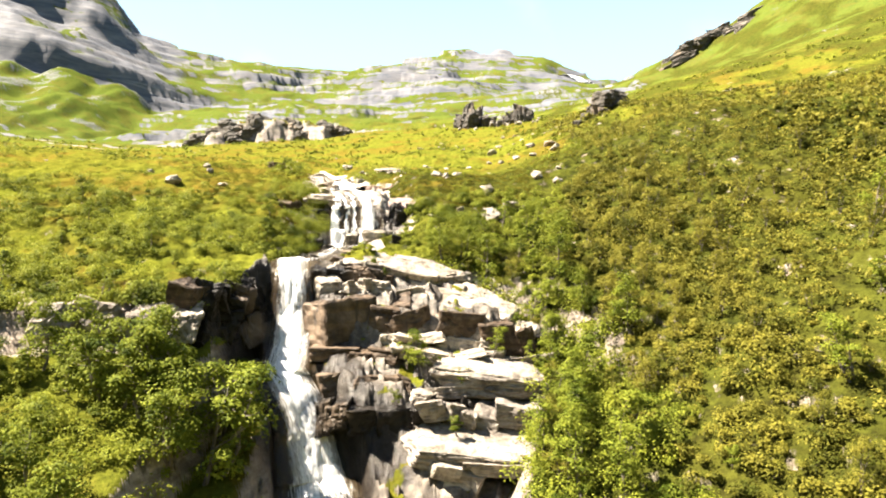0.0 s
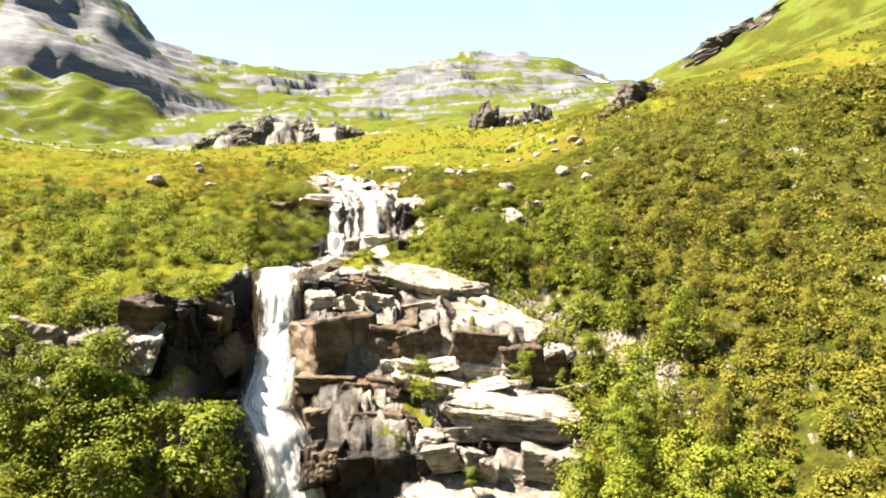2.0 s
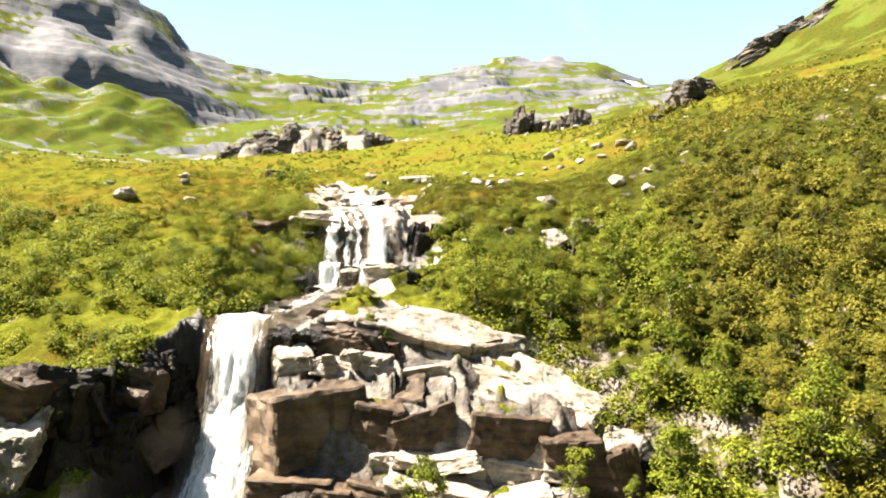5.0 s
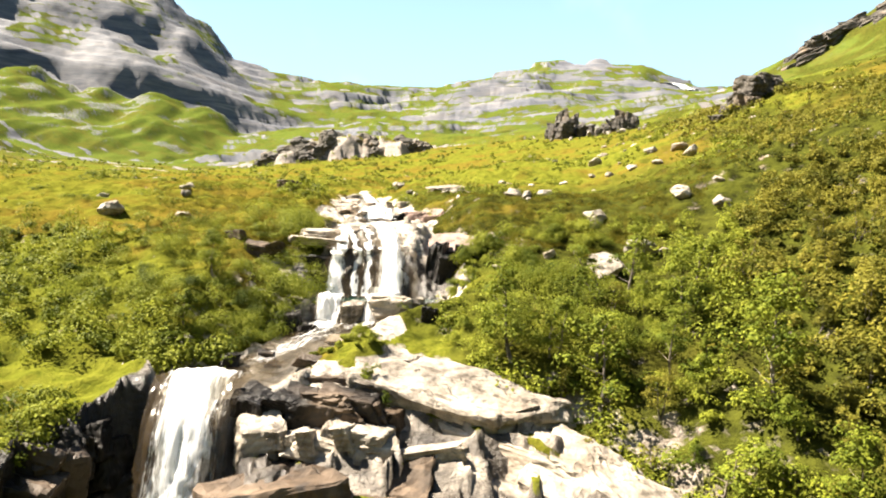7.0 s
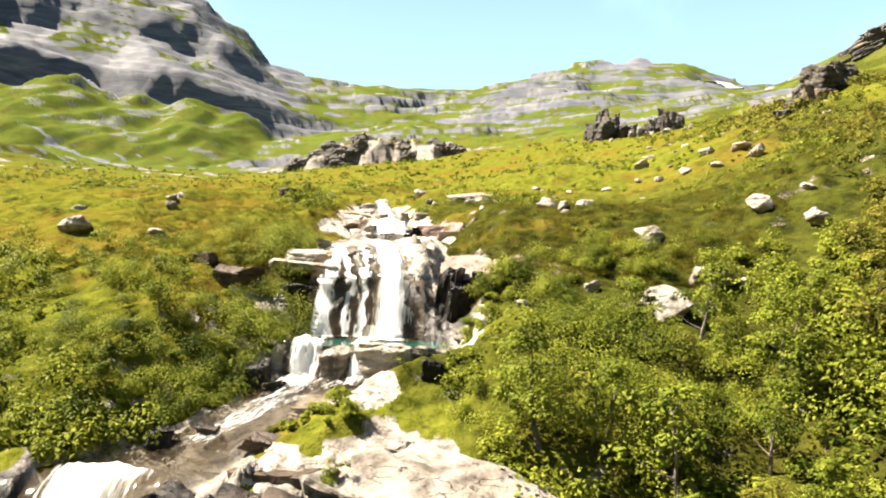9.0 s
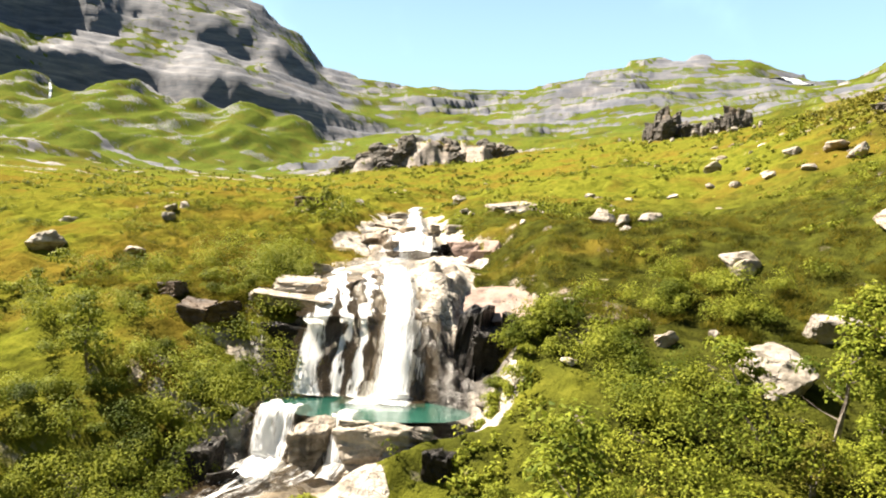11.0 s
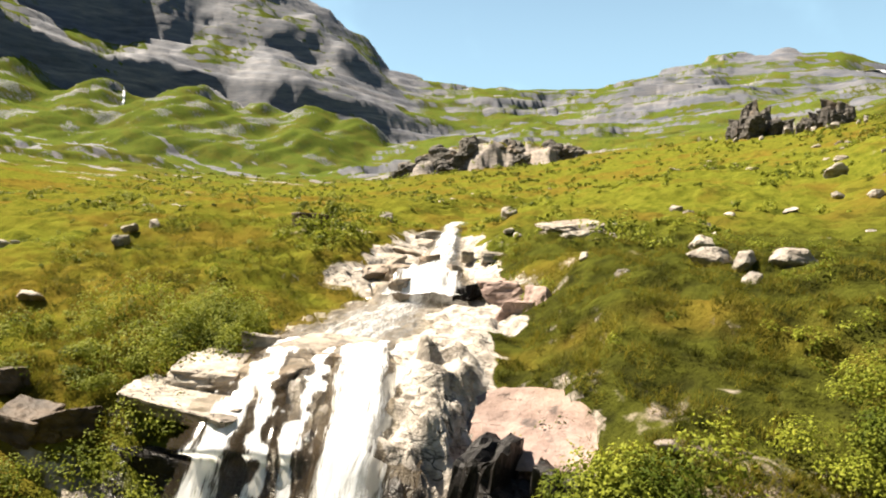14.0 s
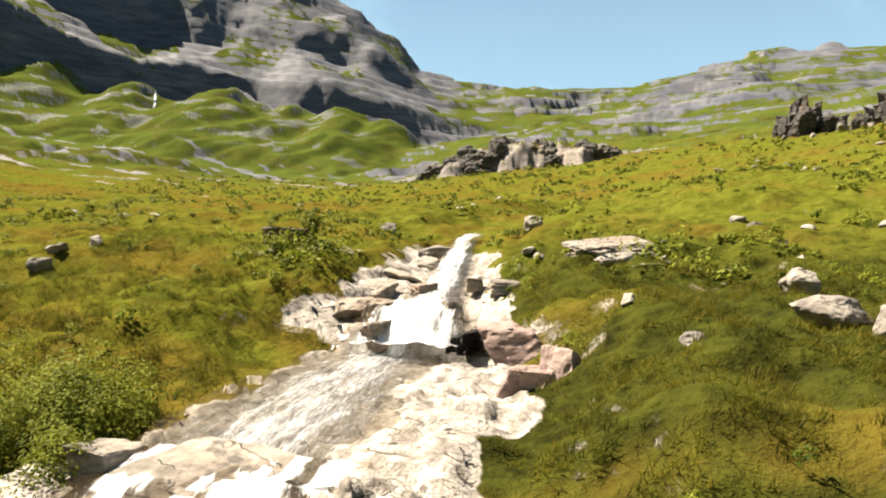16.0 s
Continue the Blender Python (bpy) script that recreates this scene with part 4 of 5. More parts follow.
block_row("rock_block", BROWN_SET, -9.5, -5.0, 75.9, -5.2, -5.9, (2.0, 3.6), (2.2, 3.0), (2.0, 3.0), FACE, "middle blocks", dip=12)
put_rock("rock_block", BROWN_SET[3], -10.6, 81.4, -4.2, (3.6, 2.6, 2.4), -8, (3, 4), "brown block with a mossy top below the stream", "rock", "lip blocks")
block_row("rock_block", DARK_SET, -13.6, -9.0, 78.3, -3.3, -3.2, (1.3, 2.2), (1.6, 2.4), (1.5, 2.6), "dark wet block beside the lip of the lower fall", "lip blocks")
block_row("rock_block", PALE_SET, -13.3, -7.0, 76.2, -4.4, -4.3, (1.2, 2.0), (1.5, 2.2), (1.0, 1.8), FACE, "lip blocks")
block_row("rock_block", BROWN_SET, -7.6, 8.5, 73.3, -6.7, -8.2, (2.4, 3.9), (2.6, 3.4), (3.0, 3.9), FACE, "main blocks", gap=1.1, dip=9)
# recessed row in near-black rock stands for shade between the blocks
block_row("rock_block", DARK_SET, -7.0, 8.0, 74.6, -7.4, -8.6, (2.4, 3.4), (2.0, 2.6), (3.0, 3.4), "recessed rock darkened as shade between pale blocks", "recessed blocks")
put_rock("rock_block", BROWN_SET[1], -10.4, 73.2, -8.35, (5.0, 4.2, 4.9), 38, (3, -4), "huge square brown block standing beside the waterfall", "rock", "main blocks")
block_row("rock_block", BROWN_SET, -12.5, -5.0, 70.9, -10.0, -10.2, (2.4, 3.6), (2.0, 2.8), (1.2, 1.8), FACE, "ledge blocks")
block_row("rock_block", BROWN_SET, -11.0, -3.0, 68.4, -12.0, -12.3, (1.8, 3.0), (2.0, 3.0), (1.6, 2.6), FACE, "lower blocks")
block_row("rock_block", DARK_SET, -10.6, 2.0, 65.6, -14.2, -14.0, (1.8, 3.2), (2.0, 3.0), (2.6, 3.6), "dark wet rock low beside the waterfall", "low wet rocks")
block_row("rock_block", PALE_SET, -2.0, 9.0, 65.2, -13.8, -13.4, (1.4, 3.0), (2.6, 3.6), (1.8, 2.6), FACE, "lower blocks")
block_row("rock_block", PALE_SET, -1.0, 8.5, 61.8, -17.4, -17.0, (2.0, 3.4), (2.4, 3.4), (1.8, 2.6), FACE, "lower blocks")
# thin strata between the ledges
for y, x0, x1, top0, top1 in ((76.9, -10.0, -5.0, -4.6, -5.2), (74.6, -6.5, 6.5, -7.0, -8.6), (72.5, -6.0, 5.0, -8.9, -9.5), (71.0, -4.5, 5.5, -10.2, -10.5), (67.2, -3.0, 7.0, -13.0, -12.7)):
    block_row("rock_block", PALE_SET, x0, x1, y, top0, top1, (2.2, 3.8), (1.8, 2.6), (0.8, 1.3), "thin pale bed of gneiss between the brown blocks", "thin beds", gap=0.95, tip=7, dip=11)
# left of the lower fall: a pale crag, a dark alcove and brown rocks at its foot
block_row("rock_block", CRAGGY_SET, -34.0, -22.2, 65.6, -5.6, -6.2, (2.2, 3.8), (2.4, 3.2), (2.6, 4.2), "pale broken rock in the cliff below the meadow", "left crag", gap=1.1, wob=0.9, tip=20)
block_row("rock_block", CRAGGY_SET, -31.0, -21.6, 65.0, -9.4, -9.8, (1.6, 3.0), (2.0, 2.6), (1.8, 2.8), "pale broken rock in the cliff below the meadow", "left crag", gap=1.5, tip=22)
# the alcove's shade is in the rock colour
block_row("rock_block", DARK_SET, -21.0, -17.2, 76.8, -3.0, -3.4, (1.4, 2.4), (2.0, 2.8), (3.0, 5.0), "alcove rock behind the fall, coloured dark as shade", "alcove rocks")
block_row("rock_block", DARK_SET, -20.6, -17.6, 75.4, -7.2, -7.8, (1.4, 2.4), (1.8, 2.4), (3.0, 5.0), "alcove rock behind the fall, coloured dark as shade", "alcove rocks")
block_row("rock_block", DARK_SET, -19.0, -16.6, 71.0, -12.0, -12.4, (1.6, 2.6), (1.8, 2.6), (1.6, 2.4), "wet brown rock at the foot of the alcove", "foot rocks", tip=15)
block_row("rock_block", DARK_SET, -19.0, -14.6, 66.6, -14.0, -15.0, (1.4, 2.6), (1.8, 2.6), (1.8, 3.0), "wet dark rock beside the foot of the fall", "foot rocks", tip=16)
block_row("rock_block", PALE_SET, -22.4, -20.0, 79.6, -2.6, -2.7, (2.0, 3.0), (2.0, 3.0), (0.5, 0.9), "flat pale slab at the lip of the lower fall", "lip slabs", tip=4)
# cliff beside the fall: its shade too is in the rock colour
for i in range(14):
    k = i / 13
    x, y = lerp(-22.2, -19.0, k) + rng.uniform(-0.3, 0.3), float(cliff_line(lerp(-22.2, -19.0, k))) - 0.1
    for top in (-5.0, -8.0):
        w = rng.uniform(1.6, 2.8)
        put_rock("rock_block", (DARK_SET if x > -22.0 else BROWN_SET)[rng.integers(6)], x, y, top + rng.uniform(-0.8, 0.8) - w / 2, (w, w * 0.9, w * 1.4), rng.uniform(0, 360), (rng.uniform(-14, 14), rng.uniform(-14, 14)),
                 "cliff rock beside the fall, coloured dark as shade", "rock", "alcove rocks")
# round the stream and the pool
put_rock("sill_rock", SLAB_SET[2], -8.5, 91.2, -0.95, (5.0, 3.4, 3.0), 4, (-6, 1), "pale rounded rock sill holding back the pool", "rock")
put_rock("sill_rock", SLAB_SET[0], -11.9, 91.5, -0.85, (1.8, 2.6, 2.5), 12, (-5, 3), "pale rounded rock splitting the low cascade", "rock")
put_rock("apron_slab", CRAGGY_SET[2], -10.3, 87.7, -2.05, (5.0, 3.0, 0.9), 14, (-2, 2), "smooth cream slab washed by the stream", "rock")
block_row("rock_block", DARK_SET, -8.2, -5.2, 90.3, 0.1, 0.3, (0.8, 1.5), (1.0, 1.4), (1.0, 1.8), "small dark rock beside the pool sill", "sill rocks")
block_row("rock_block", GREY_SET, -17.6, -15.4, 92.0, 0.55, 0.45, (1.2, 1.6), (1.2, 1.6), (0.7, 1.0), "flat slab at the edge of the pool", "pool slabs", tip=5)
block_row("rock_block", DARK_SET, -17.4, -15.4, 89.4, -0.5, 0.0, (0.9, 1.4), (1.0, 1.4), (1.0, 1.8), "dark rock beside the cascade", "sill rocks", tip=12)
block_row("rock_block", DARK_SET, -19.4, -16.0, 98.1, 3.4, 3.9, (1.4, 2.6), (1.4, 2.0), (2.0, 3.2), "dark jointed rock wall beside the upper fall", "upper wall", wob=0.3)
block_row("rock_block", DARK_SET, -19.0, -16.0, 97.2, 1.9, 1.9, (1.2, 2.2), (1.2, 1.6), (1.6, 2.4), "dark jointed rock wall beside the upper fall", "upper wall", wob=0.25)
block_row("rock_block", DARK_SET, -7.9, -5.2, 98.6, 4.3, 3.9, (1.1, 1.7), (1.8, 2.4), (3.4, 4.4), "dark jointed rock wall beside the upper fall", "upper wall", wob=0.2)
put_rock("red_slab", RED_SET[0], -7.0, 101.2, 4.1, (5.0, 4.6, 2.0), 3, (33, -2), "smooth reddish slab beside the top of the upper fall", "rock")
block_row("rock_block", PALE_SET, -19.4, -15.8, 98.9, 5.0, 5.0, (2.0, 3.2), (1.8, 2.6), (0.8, 1.2), "flat pale slab stepping down beside the upper fall", "upper slabs left", tip=5)
block_row("rock_block", PALE_SET, -19.4, -15.4, 100.8, 5.5, 5.5, (1.8, 3.0), (2.0, 3.0), (0.8, 1.3), "flat pale slab stepping down beside the upper fall", "upper slabs left", tip=6)
block_row("rock_block", PALE_SET, -19.6, -16.6, 103.2, 6.0, 6.1, (1.8, 2.8), (1.8, 2.8), (0.6, 1.0), "flat pale slab stepping down beside the upper fall", "upper slabs left", tip=6)
for yy in np.arange(119.5, 137, 4.3):
    xs, w = float(np.interp(yy, STREAM_Y, STREAM_X)), float(np.interp(yy, STREAM_Y, STREAM_W))
    put_rock("rock_slab", GREY_SET[rng.integers(7)], xs - w - rng.uniform(0.2, 2.2), yy, float(np.interp(yy, STREAM_Y, STREAM_Z)) - 0.15, (rng.uniform(3.0, 4.2), rng.uniform(2.6, 3.6), 1.1),
             rng.uniform(0, 360), (rng.uniform(0, 6), rng.uniform(-3, 5)), "bleached layered slab along the upper stream", "rock", "stream slabs")
block_row("rock_block", DARK_SET, -15.2, -13.2, 117.5, 8.0, 8.2, (0.6, 1.0), (0.9, 1.4), (0.7, 1.1), "dark rock beside the small waterfall", "step rocks")
block_row("rock_block", RED_SET, -11.6, -8.4, 113.6, 7.9, 8.1, (1.6, 2.4), (2.0, 3.0), (1.2, 1.7), "bleached reddish rock beside the small waterfall", "step rocks", tip=9)
block_row("rock_block", RED_SET, -14.0, -9.6, 118.0, 8.7, 9.4, (2.0, 2.8), (2.2, 3.2), (1.4, 1.9), "bleached reddish rock beside the small waterfall", "step rocks", tip=9)
put_rock("rock_slab", SLAB_SET[1], -10.6, 127.6, ground_z(-10.6, 127.6) - 0.15, (7.0, 5.5, 1.5), 22, (7, -3), "large bleached slab in the grass", "rock")
put_rock("rock_slab", PALE_SET[0], -15.4, 124.4, ground_z(-15.4, 124.4) + 0.05, (2.6, 1.6, 0.6), 30, (4, 3), "bleached slab in the grass", "rock")

for x, y, w in ((-18.3, 117.0, 1.7), (-19.6, 118.6, 1.5), (-16.3, 119.6, 1.2), (-19.2, 122.6, 1.3), (-17.6, 125.4, 1.1)):
    put_rock("stone", CRAGGY_SET[rng.integers(5)], x, y, float(np.interp(y, STREAM_Y, STREAM_Z)) + 0.05, (w, w * 0.8, w * 0.7), rng.uniform(0, 360), (6, 4), "pale stone splitting the small waterfall", "stone", "splitting stones")

# boulders in the meadow: place and width
BOULDERS = [(5.2, 94.2, 3.2), (7.9, 97.0, 2.9), (1.5, 96.1, 1.4), (5.4, 103.2, 2.3), (9.6, 96.5, 1.0), (8.7, 158.3, 3.4), (12.8, 142.8, 2.6), (-0.5, 110.0, 1.2), (-39.6, 104.2, 2.4),
            (-47.2, 114.4, 1.3), (-39.2, 116.9, 1.7), (-32.5, 104.7, 1.5), (15.4, 105.5, 1.3), (19.4, 145.7, 3.6), (16.1, 149.6, 2.8), (12.2, 104.4, 2.2), (14.8, 101.3, 2.6), (19.5, 137.7, 3.0)]
BOULDERS_HIGH = [(-0.8, 112.3, 1.4), (0.9, 113.0, 2.0), (-2.6, 118.7, 1.6), (5.3, 103.8, 2.7), (1.3, 96.3, 0.9), (3.4, 97.6, 0.8), (-2.8, 98.8, 0.9), (-22.1, 149.9, 2.4), (-5.3, 143.6, 1.6), (-46.7, 113.0, 1.3),
                 (-2.3, 94.6, 0.9), (-6.0, 95.9, 1.3), (-10.3, 123.3, 1.2), (-2.1, 113.2, 1.9), (-5.4, 110.8, 0.9), (-7.9, 115.4, 0.8), (-38.2, 115.2, 1.9), (-40.5, 120.3, 1.2), (-20.9, 145.9, 2.6), (-4.2, 140.9, 1.5), (-32.6, 142.5, 2.0)]
for x, y, w in BOULDERS + BOULDERS_HIGH:
    k = rng.uniform(0.5, 0.72)
    put_rock("boulder", GREY_SET[rng.integers(7)], x, y, ground_z(x, y) + w * k * 0.15, (w, w * rng.uniform(0.7, 1.0), w * k), rng.uniform(0, 360), (rng.uniform(-12, 12), rng.uniform(-12, 12)),
             "pale grey lichened boulder lying in the grass", "boulder", "meadow boulders")
for x, y, w in [(-30.2, 125.6, 2.6), (-31.2, 127.6, 1.6), (-21.6, 96.6, 1.7), (-23.6, 97.4, 1.4), (-20.2, 97.2, 1.6)]:
    put_rock("boulder", BROWN_SET[rng.integers(6)], x, y, ground_z(x, y) + 0.1 * w, (w, w * 0.8, w * 0.6), rng.uniform(0, 360), (5, 5), "dark mossy boulder half hidden in scrub", "boulder", "dark boulders")
n_small = 0
while n_small < 80:
    x, y = rng.uniform(-70, 45), rng.uniform(100, 260)
    if abs(x - np.interp(y, STREAM_Y, STREAM_X)) < 5 or grad_noise(x / 25, y / 25, 88) < rng.uniform(-0.3, 0.5) or (x < -20 and y < 160 and rng.random() < 0.7):
        continue
    w = rng.uniform(0.5, 1.3) * (1 + (y - 100) / 110)
    put_rock("stone", STONE_SET[rng.integers(6)], x, y, ground_z(x, y) + w * 0.02, (w, w * rng.uniform(0.6, 1), w * rng.uniform(0.4, 0.7)), rng.uniform(0, 360), (rng.uniform(-10, 10), rng.uniform(-10, 10)),
             "small grey stone on the moor", "stone", "moor stones")
    n_small += 1

# crags: on the shoulder of the right-hand hill, and a rubble heap farther up the moor
for x, y, w, up in [(35.0, 166.5, 6.6, 0.40), (38.6, 169.5, 5.0, 0.25), (32.5, 163.5, 4.2, 0.2), (30.0, 160.5, 3.6, 0.15), (33.5, 160.0, 3.0, 0.2), (27.5, 158.0, 2.6, 0.2)]:
    put_rock("crag", CRAG_SET[rng.integers(6)], x, y, ground_z(x, y) + up * w, (w, w * 0.9, w * 0.85), rng.uniform(0, 360), (rng.uniform(-12, 12), rng.uniform(-12, 12)), "weathered grey crag on the shoulder of the hill", "crag", "shoulder crags")
CLIFF_SET = [rock_mesh("crag", CRAG_ROCK, 860 + i, 0.2, 3, 0.11) for i in range(3)]
for i, (x, y, w, high, turn) in enumerate(((-118, 357, 32, 21, 8), (-101, 359, 28, 23, 40), (-85, 360, 28, 21, -30), (-70, 362, 26, 18, -10), (-131, 355, 20, 13, 20), (-59, 363, 18, 12, -22), (-109, 352, 16, 12, 70), (-78, 355, 16, 12, 15))):
    put_rock("crag", CLIFF_SET[i % 3], x, y, ground_z(x, y - 14) + high * 0.20, (w, 18, high), turn, (rng.uniform(-4, 4), rng.uniform(-3, 3)), "long dark weathered crag in the face of the moorland outcrop", "crag", "outcrop crags")
for mx, my, spread, big, count in ((8.0, 330, 6.5, 10.5, 26), (29.0, 330, 6.0, 9.5, 26), (20.0, 312, 15.0, 4.0, 26)):
    for i in range(count):
        x, y = mx + rng.normal() * spread, my + rng.normal() * 6
        w = rng.uniform(0.3, 1.0) * big * math.exp(-((x - mx) / (1.6 * spread)) ** 2)
        put_rock("crag", (STONE_SET if w < 3 else CRAG_SET)[rng.integers(6)], x, y, ground_z(x, y) + 0.32 * w, (w * rng.uniform(0.6, 1.0), w * 0.8, w * rng.uniform(0.8, 1.3)), rng.uniform(0, 360),
                 (rng.uniform(-18, 18), rng.uniform(-18, 18)), "broken grey crag in a heap of fallen rock", "crag", "rubble crags")

for i in range(12):
    r, az = 505 + rng.uniform(-14, 14), radians(lerp(19.0, 26.0, i / 11) + rng.uniform(-0.3, 0.3))
    x, y, w = -2 + r * math.sin(az), 60 + r * math.cos(az), rng.uniform(10, 22)
    put_rock("crag", CRAG_SET[rng.integers(6)], x, y, ground_z(x, y) - 0.5, (w * 1.5, w * 0.7, w * 0.5), rng.uniform(-30, 30), (rng.uniform(-10, 10), -20 + rng.uniform(-10, 10)), "dark cliff band on the far grassy hill", "crag", "far hill crags")

# stones that break the rapid
for x, y, w in [(-14.8, 83.4, 0.8), (-14.4, 88.6, 0.9), (-16.8, 82.8, 1.2), (-12.2, 83.0, 1.2)]:
    put_rock("stone", DARK_SET[rng.integers(6)], x, y, float(np.interp(y, STREAM_Y, STREAM_Z)) + 0.1, (w, w * 0.8, w * 0.8), rng.uniform(0, 360), (8, 5), "wet dark stone breaking the rapid", "stone", "rapid stones")

# ---- trees, scrub and grass ----
def leaf_cloud(centres, outward, size, g, flat=0.5):
    """Rhombic leaf sprays, one round each centre, turned partly outward; returns corners and quads."""
    n = len(centres)
    normal = outward * flat + g.normal(size=(n, 3)) * 0.27
    normal /= np.linalg.norm(normal, axis=1)[:, None] + 1e-9
    a = np.cross(normal, g.normal(size=(n, 3)))
    a /= np.linalg.norm(a, axis=1)[:, None] + 1e-9
    b = np.cross(normal, a)
    s = np.asarray(size).reshape(-1, 1)
    bend = normal * s * 0.25
    v = np.stack([centres + a * s, centres + b * s * 0.6 - bend, centres - a * s, centres - b * s * 0.6 - bend], 1)
    return v.reshape(-1, 3), np.arange(4 * n).reshape(-1, 4)


def tube(bm, points, radii, sides=6):
    rings = []
    for i, (p, r) in enumerate(zip(points, radii)):
        d = (points[min(i + 1, len(points) - 1)] - points[max(i - 1, 0)]).normalized()
        q = d.to_track_quat("Z", "Y")
        rings.append([bm.verts.new(p + q @ Vector((math.cos(k * math.tau / sides) * r, math.sin(k * math.tau / sides) * r, 0))) for k in range(sides)])
    for lo, hi in zip(rings, rings[1:]):
        for k in range(sides):
            bm.faces.new((lo[k], lo[(k + 1) % sides], hi[(k + 1) % sides], hi[k]))


def birch(seed, height, leaf_mat, sprays=1700):
    """A mountain birch: crooked stems, rising limbs, an open crown in clumps."""
    g = np.random.default_rng(seed)
    root = new("birch")
    bm = bmesh.new()
    tips = []
    for stem in range(g.integers(1, 3)):
        lean = Vector((g.normal() * 0.14, g.normal() * 0.14, 1)).normalized()
        pts, p = [], Vector((g.normal() * 0.12, g.normal() * 0.12, -0.4))
        for i in range(8):
            pts.append(p.copy())
            p = p + (lean + Vector((g.normal(), g.normal(), 0)) * 0.13) * (height * 0.95 + 0.4) / 7.5
        tube(bm, pts, np.linspace(0.035 * height ** 0.8, 0.012, 8), 5)
        for i in range(2, 8):
            for _ in range(2):
                a = g.uniform(0, math.tau)
                ln = height * g.uniform(0.16, 0.36) * (1.15 - i / 9)
                e = pts[i] + Vector((math.cos(a) * ln, math.sin(a) * ln, ln * g.uniform(0.25, 0.8)))
                m = pts[i].lerp(e, 0.5) + Vector((0, 0, -0.06 * ln))
                tube(bm, [pts[i], m, e], [0.02 + 0.006 * height * (1 - i / 9), 0.014, 0.006], 3)
                tips += [np.array(e), np.array(m)]
        tips.append(np.array(pts[-1]))
    me = bpy.data.meshes.new("trunk")
    bm.to_mesh(me)
    bm.free()
    me.materials.append(BARK)
    trunk = new("trunk", me)
    trunk.parent = root
    tips = np.array(tips)
    tips = tips[tips[:, 2] > height * 0.25]
    lobes = tips[g.integers(len(tips), size=22)] + g.normal(size=(22, 3)) * 0.05 * height
    size = g.uniform(0.09, 0.19, 22) * height
    which = g.integers(22, size=sprays)
    d = g.normal(size=(sprays, 3))
    d /= np.linalg.norm(d, axis=1)[:, None]
    d[:, 2] = np.where(d[:, 2] < -0.3, -d[:, 2], d[:, 2])
    c = lobes[which] + d * (size[which] * g.random(sprays) ** 0.3)[:, None] * np.array([1, 1, 0.8])
    v, q = leaf_cloud(c, d + np.array([0, 0, 0.35]), g.uniform(0.070, 0.120, sprays) * (height / 4.5) ** 0.5, g, 0.9)
    crown = new("crown", quads_mesh("crown", v, q, leaf_mat, False))
    crown.parent = root
    return root


BIRCHES = [birch(500 + i, h, mat) for i, (h, mat) in enumerate(((4.2, BIRCH_LEAF), (5.0, OLIVE_LEAF), (5.6, BIRCH_LEAF), (3.6, BIRCH_LEAF), (4.6, OLIVE_LEAF), (6.2, OLIVE_LEAF), (3.2, BIRCH_LEAF)))]
GREEN_TREE, OLIVE_TREE = "leafy green mountain birch on the valley side", "olive-brown mountain birch with thin foliage on the hillside"


def tree_chance(x, y):
    edge = np.interp(y, STEPS_Y + [90, 97], STEPS_X + [-1.0, 3.0]) + 1.4
    low = (x > edge) * (1 - sm(88, 94, y))
    high = sm(12, 24, x - 0.06 * (y - 95)) * sm(88, 94, y) * (1 - sm(125, 165, y)) * 0.8
    left = (x < -18.5) * (1 - sm(62.0, 64.0, y + 0.15 * (x + 20)))
    meadow = (x < -20) * sm(67.5, 69, y) * (1 - sm(82, 94, y)) * 0.8 * sm(-0.15, 0.15, grad_noise(x / 7, y / 7, 5))
    return low + high + left + meadow


spots = []
tries = 0
first = [True] * len(BIRCHES)
while len(spots) < 185 and tries < 20000:
    tries += 1
    x, y = rng.uniform(-48, 104), rng.uniform(44, 165)
    if abs(x) > 0.66 * (y - 2) + 4 or rng.random() > tree_chance(x, y):
        continue
    if any((x - a) ** 2 + (y - b) ** 2 < (1.9 + 0.012 * y) ** 2 for a, b in spots):
        continue
    spots.append((x, y))
    k = rng.integers(len(BIRCHES))
    if x > 14 and rng.random() < 0.8:
        k = rng.choice([1, 4, 5])
    if x < -15 or (x < 14 and rng.random() < 0.3):
        k = rng.choice([0, 2, 3, 6])
    small = 0.62 if (x < -15 and y > 66) else 0.55 if y > 97 else 0.8 if x < 10 and y > 76 else 1.0
    s = rng.uniform(0.75, 1.15) * small * (1.25 if x < -19 and y < 66 else 1.0)
    pose_m = pose(x, y, ground_z(x, y) - 0.1, rng.uniform(-4, 4), rng.uniform(-4, 4), rng.uniform(0, 360)) @ Matrix.Diagonal((s, s, s, 1))
    if first[k]:
        first[k] = False
        tree = BIRCHES[k]
        tree.matrix_basis = pose_m
    else:
        tree = copy_thing(BIRCHES[k], pose_m)
    tagged(tree, OLIVE_TREE if k in (1, 4, 5) else GREEN_TREE, "tree", "hillside birches")
wood = 0
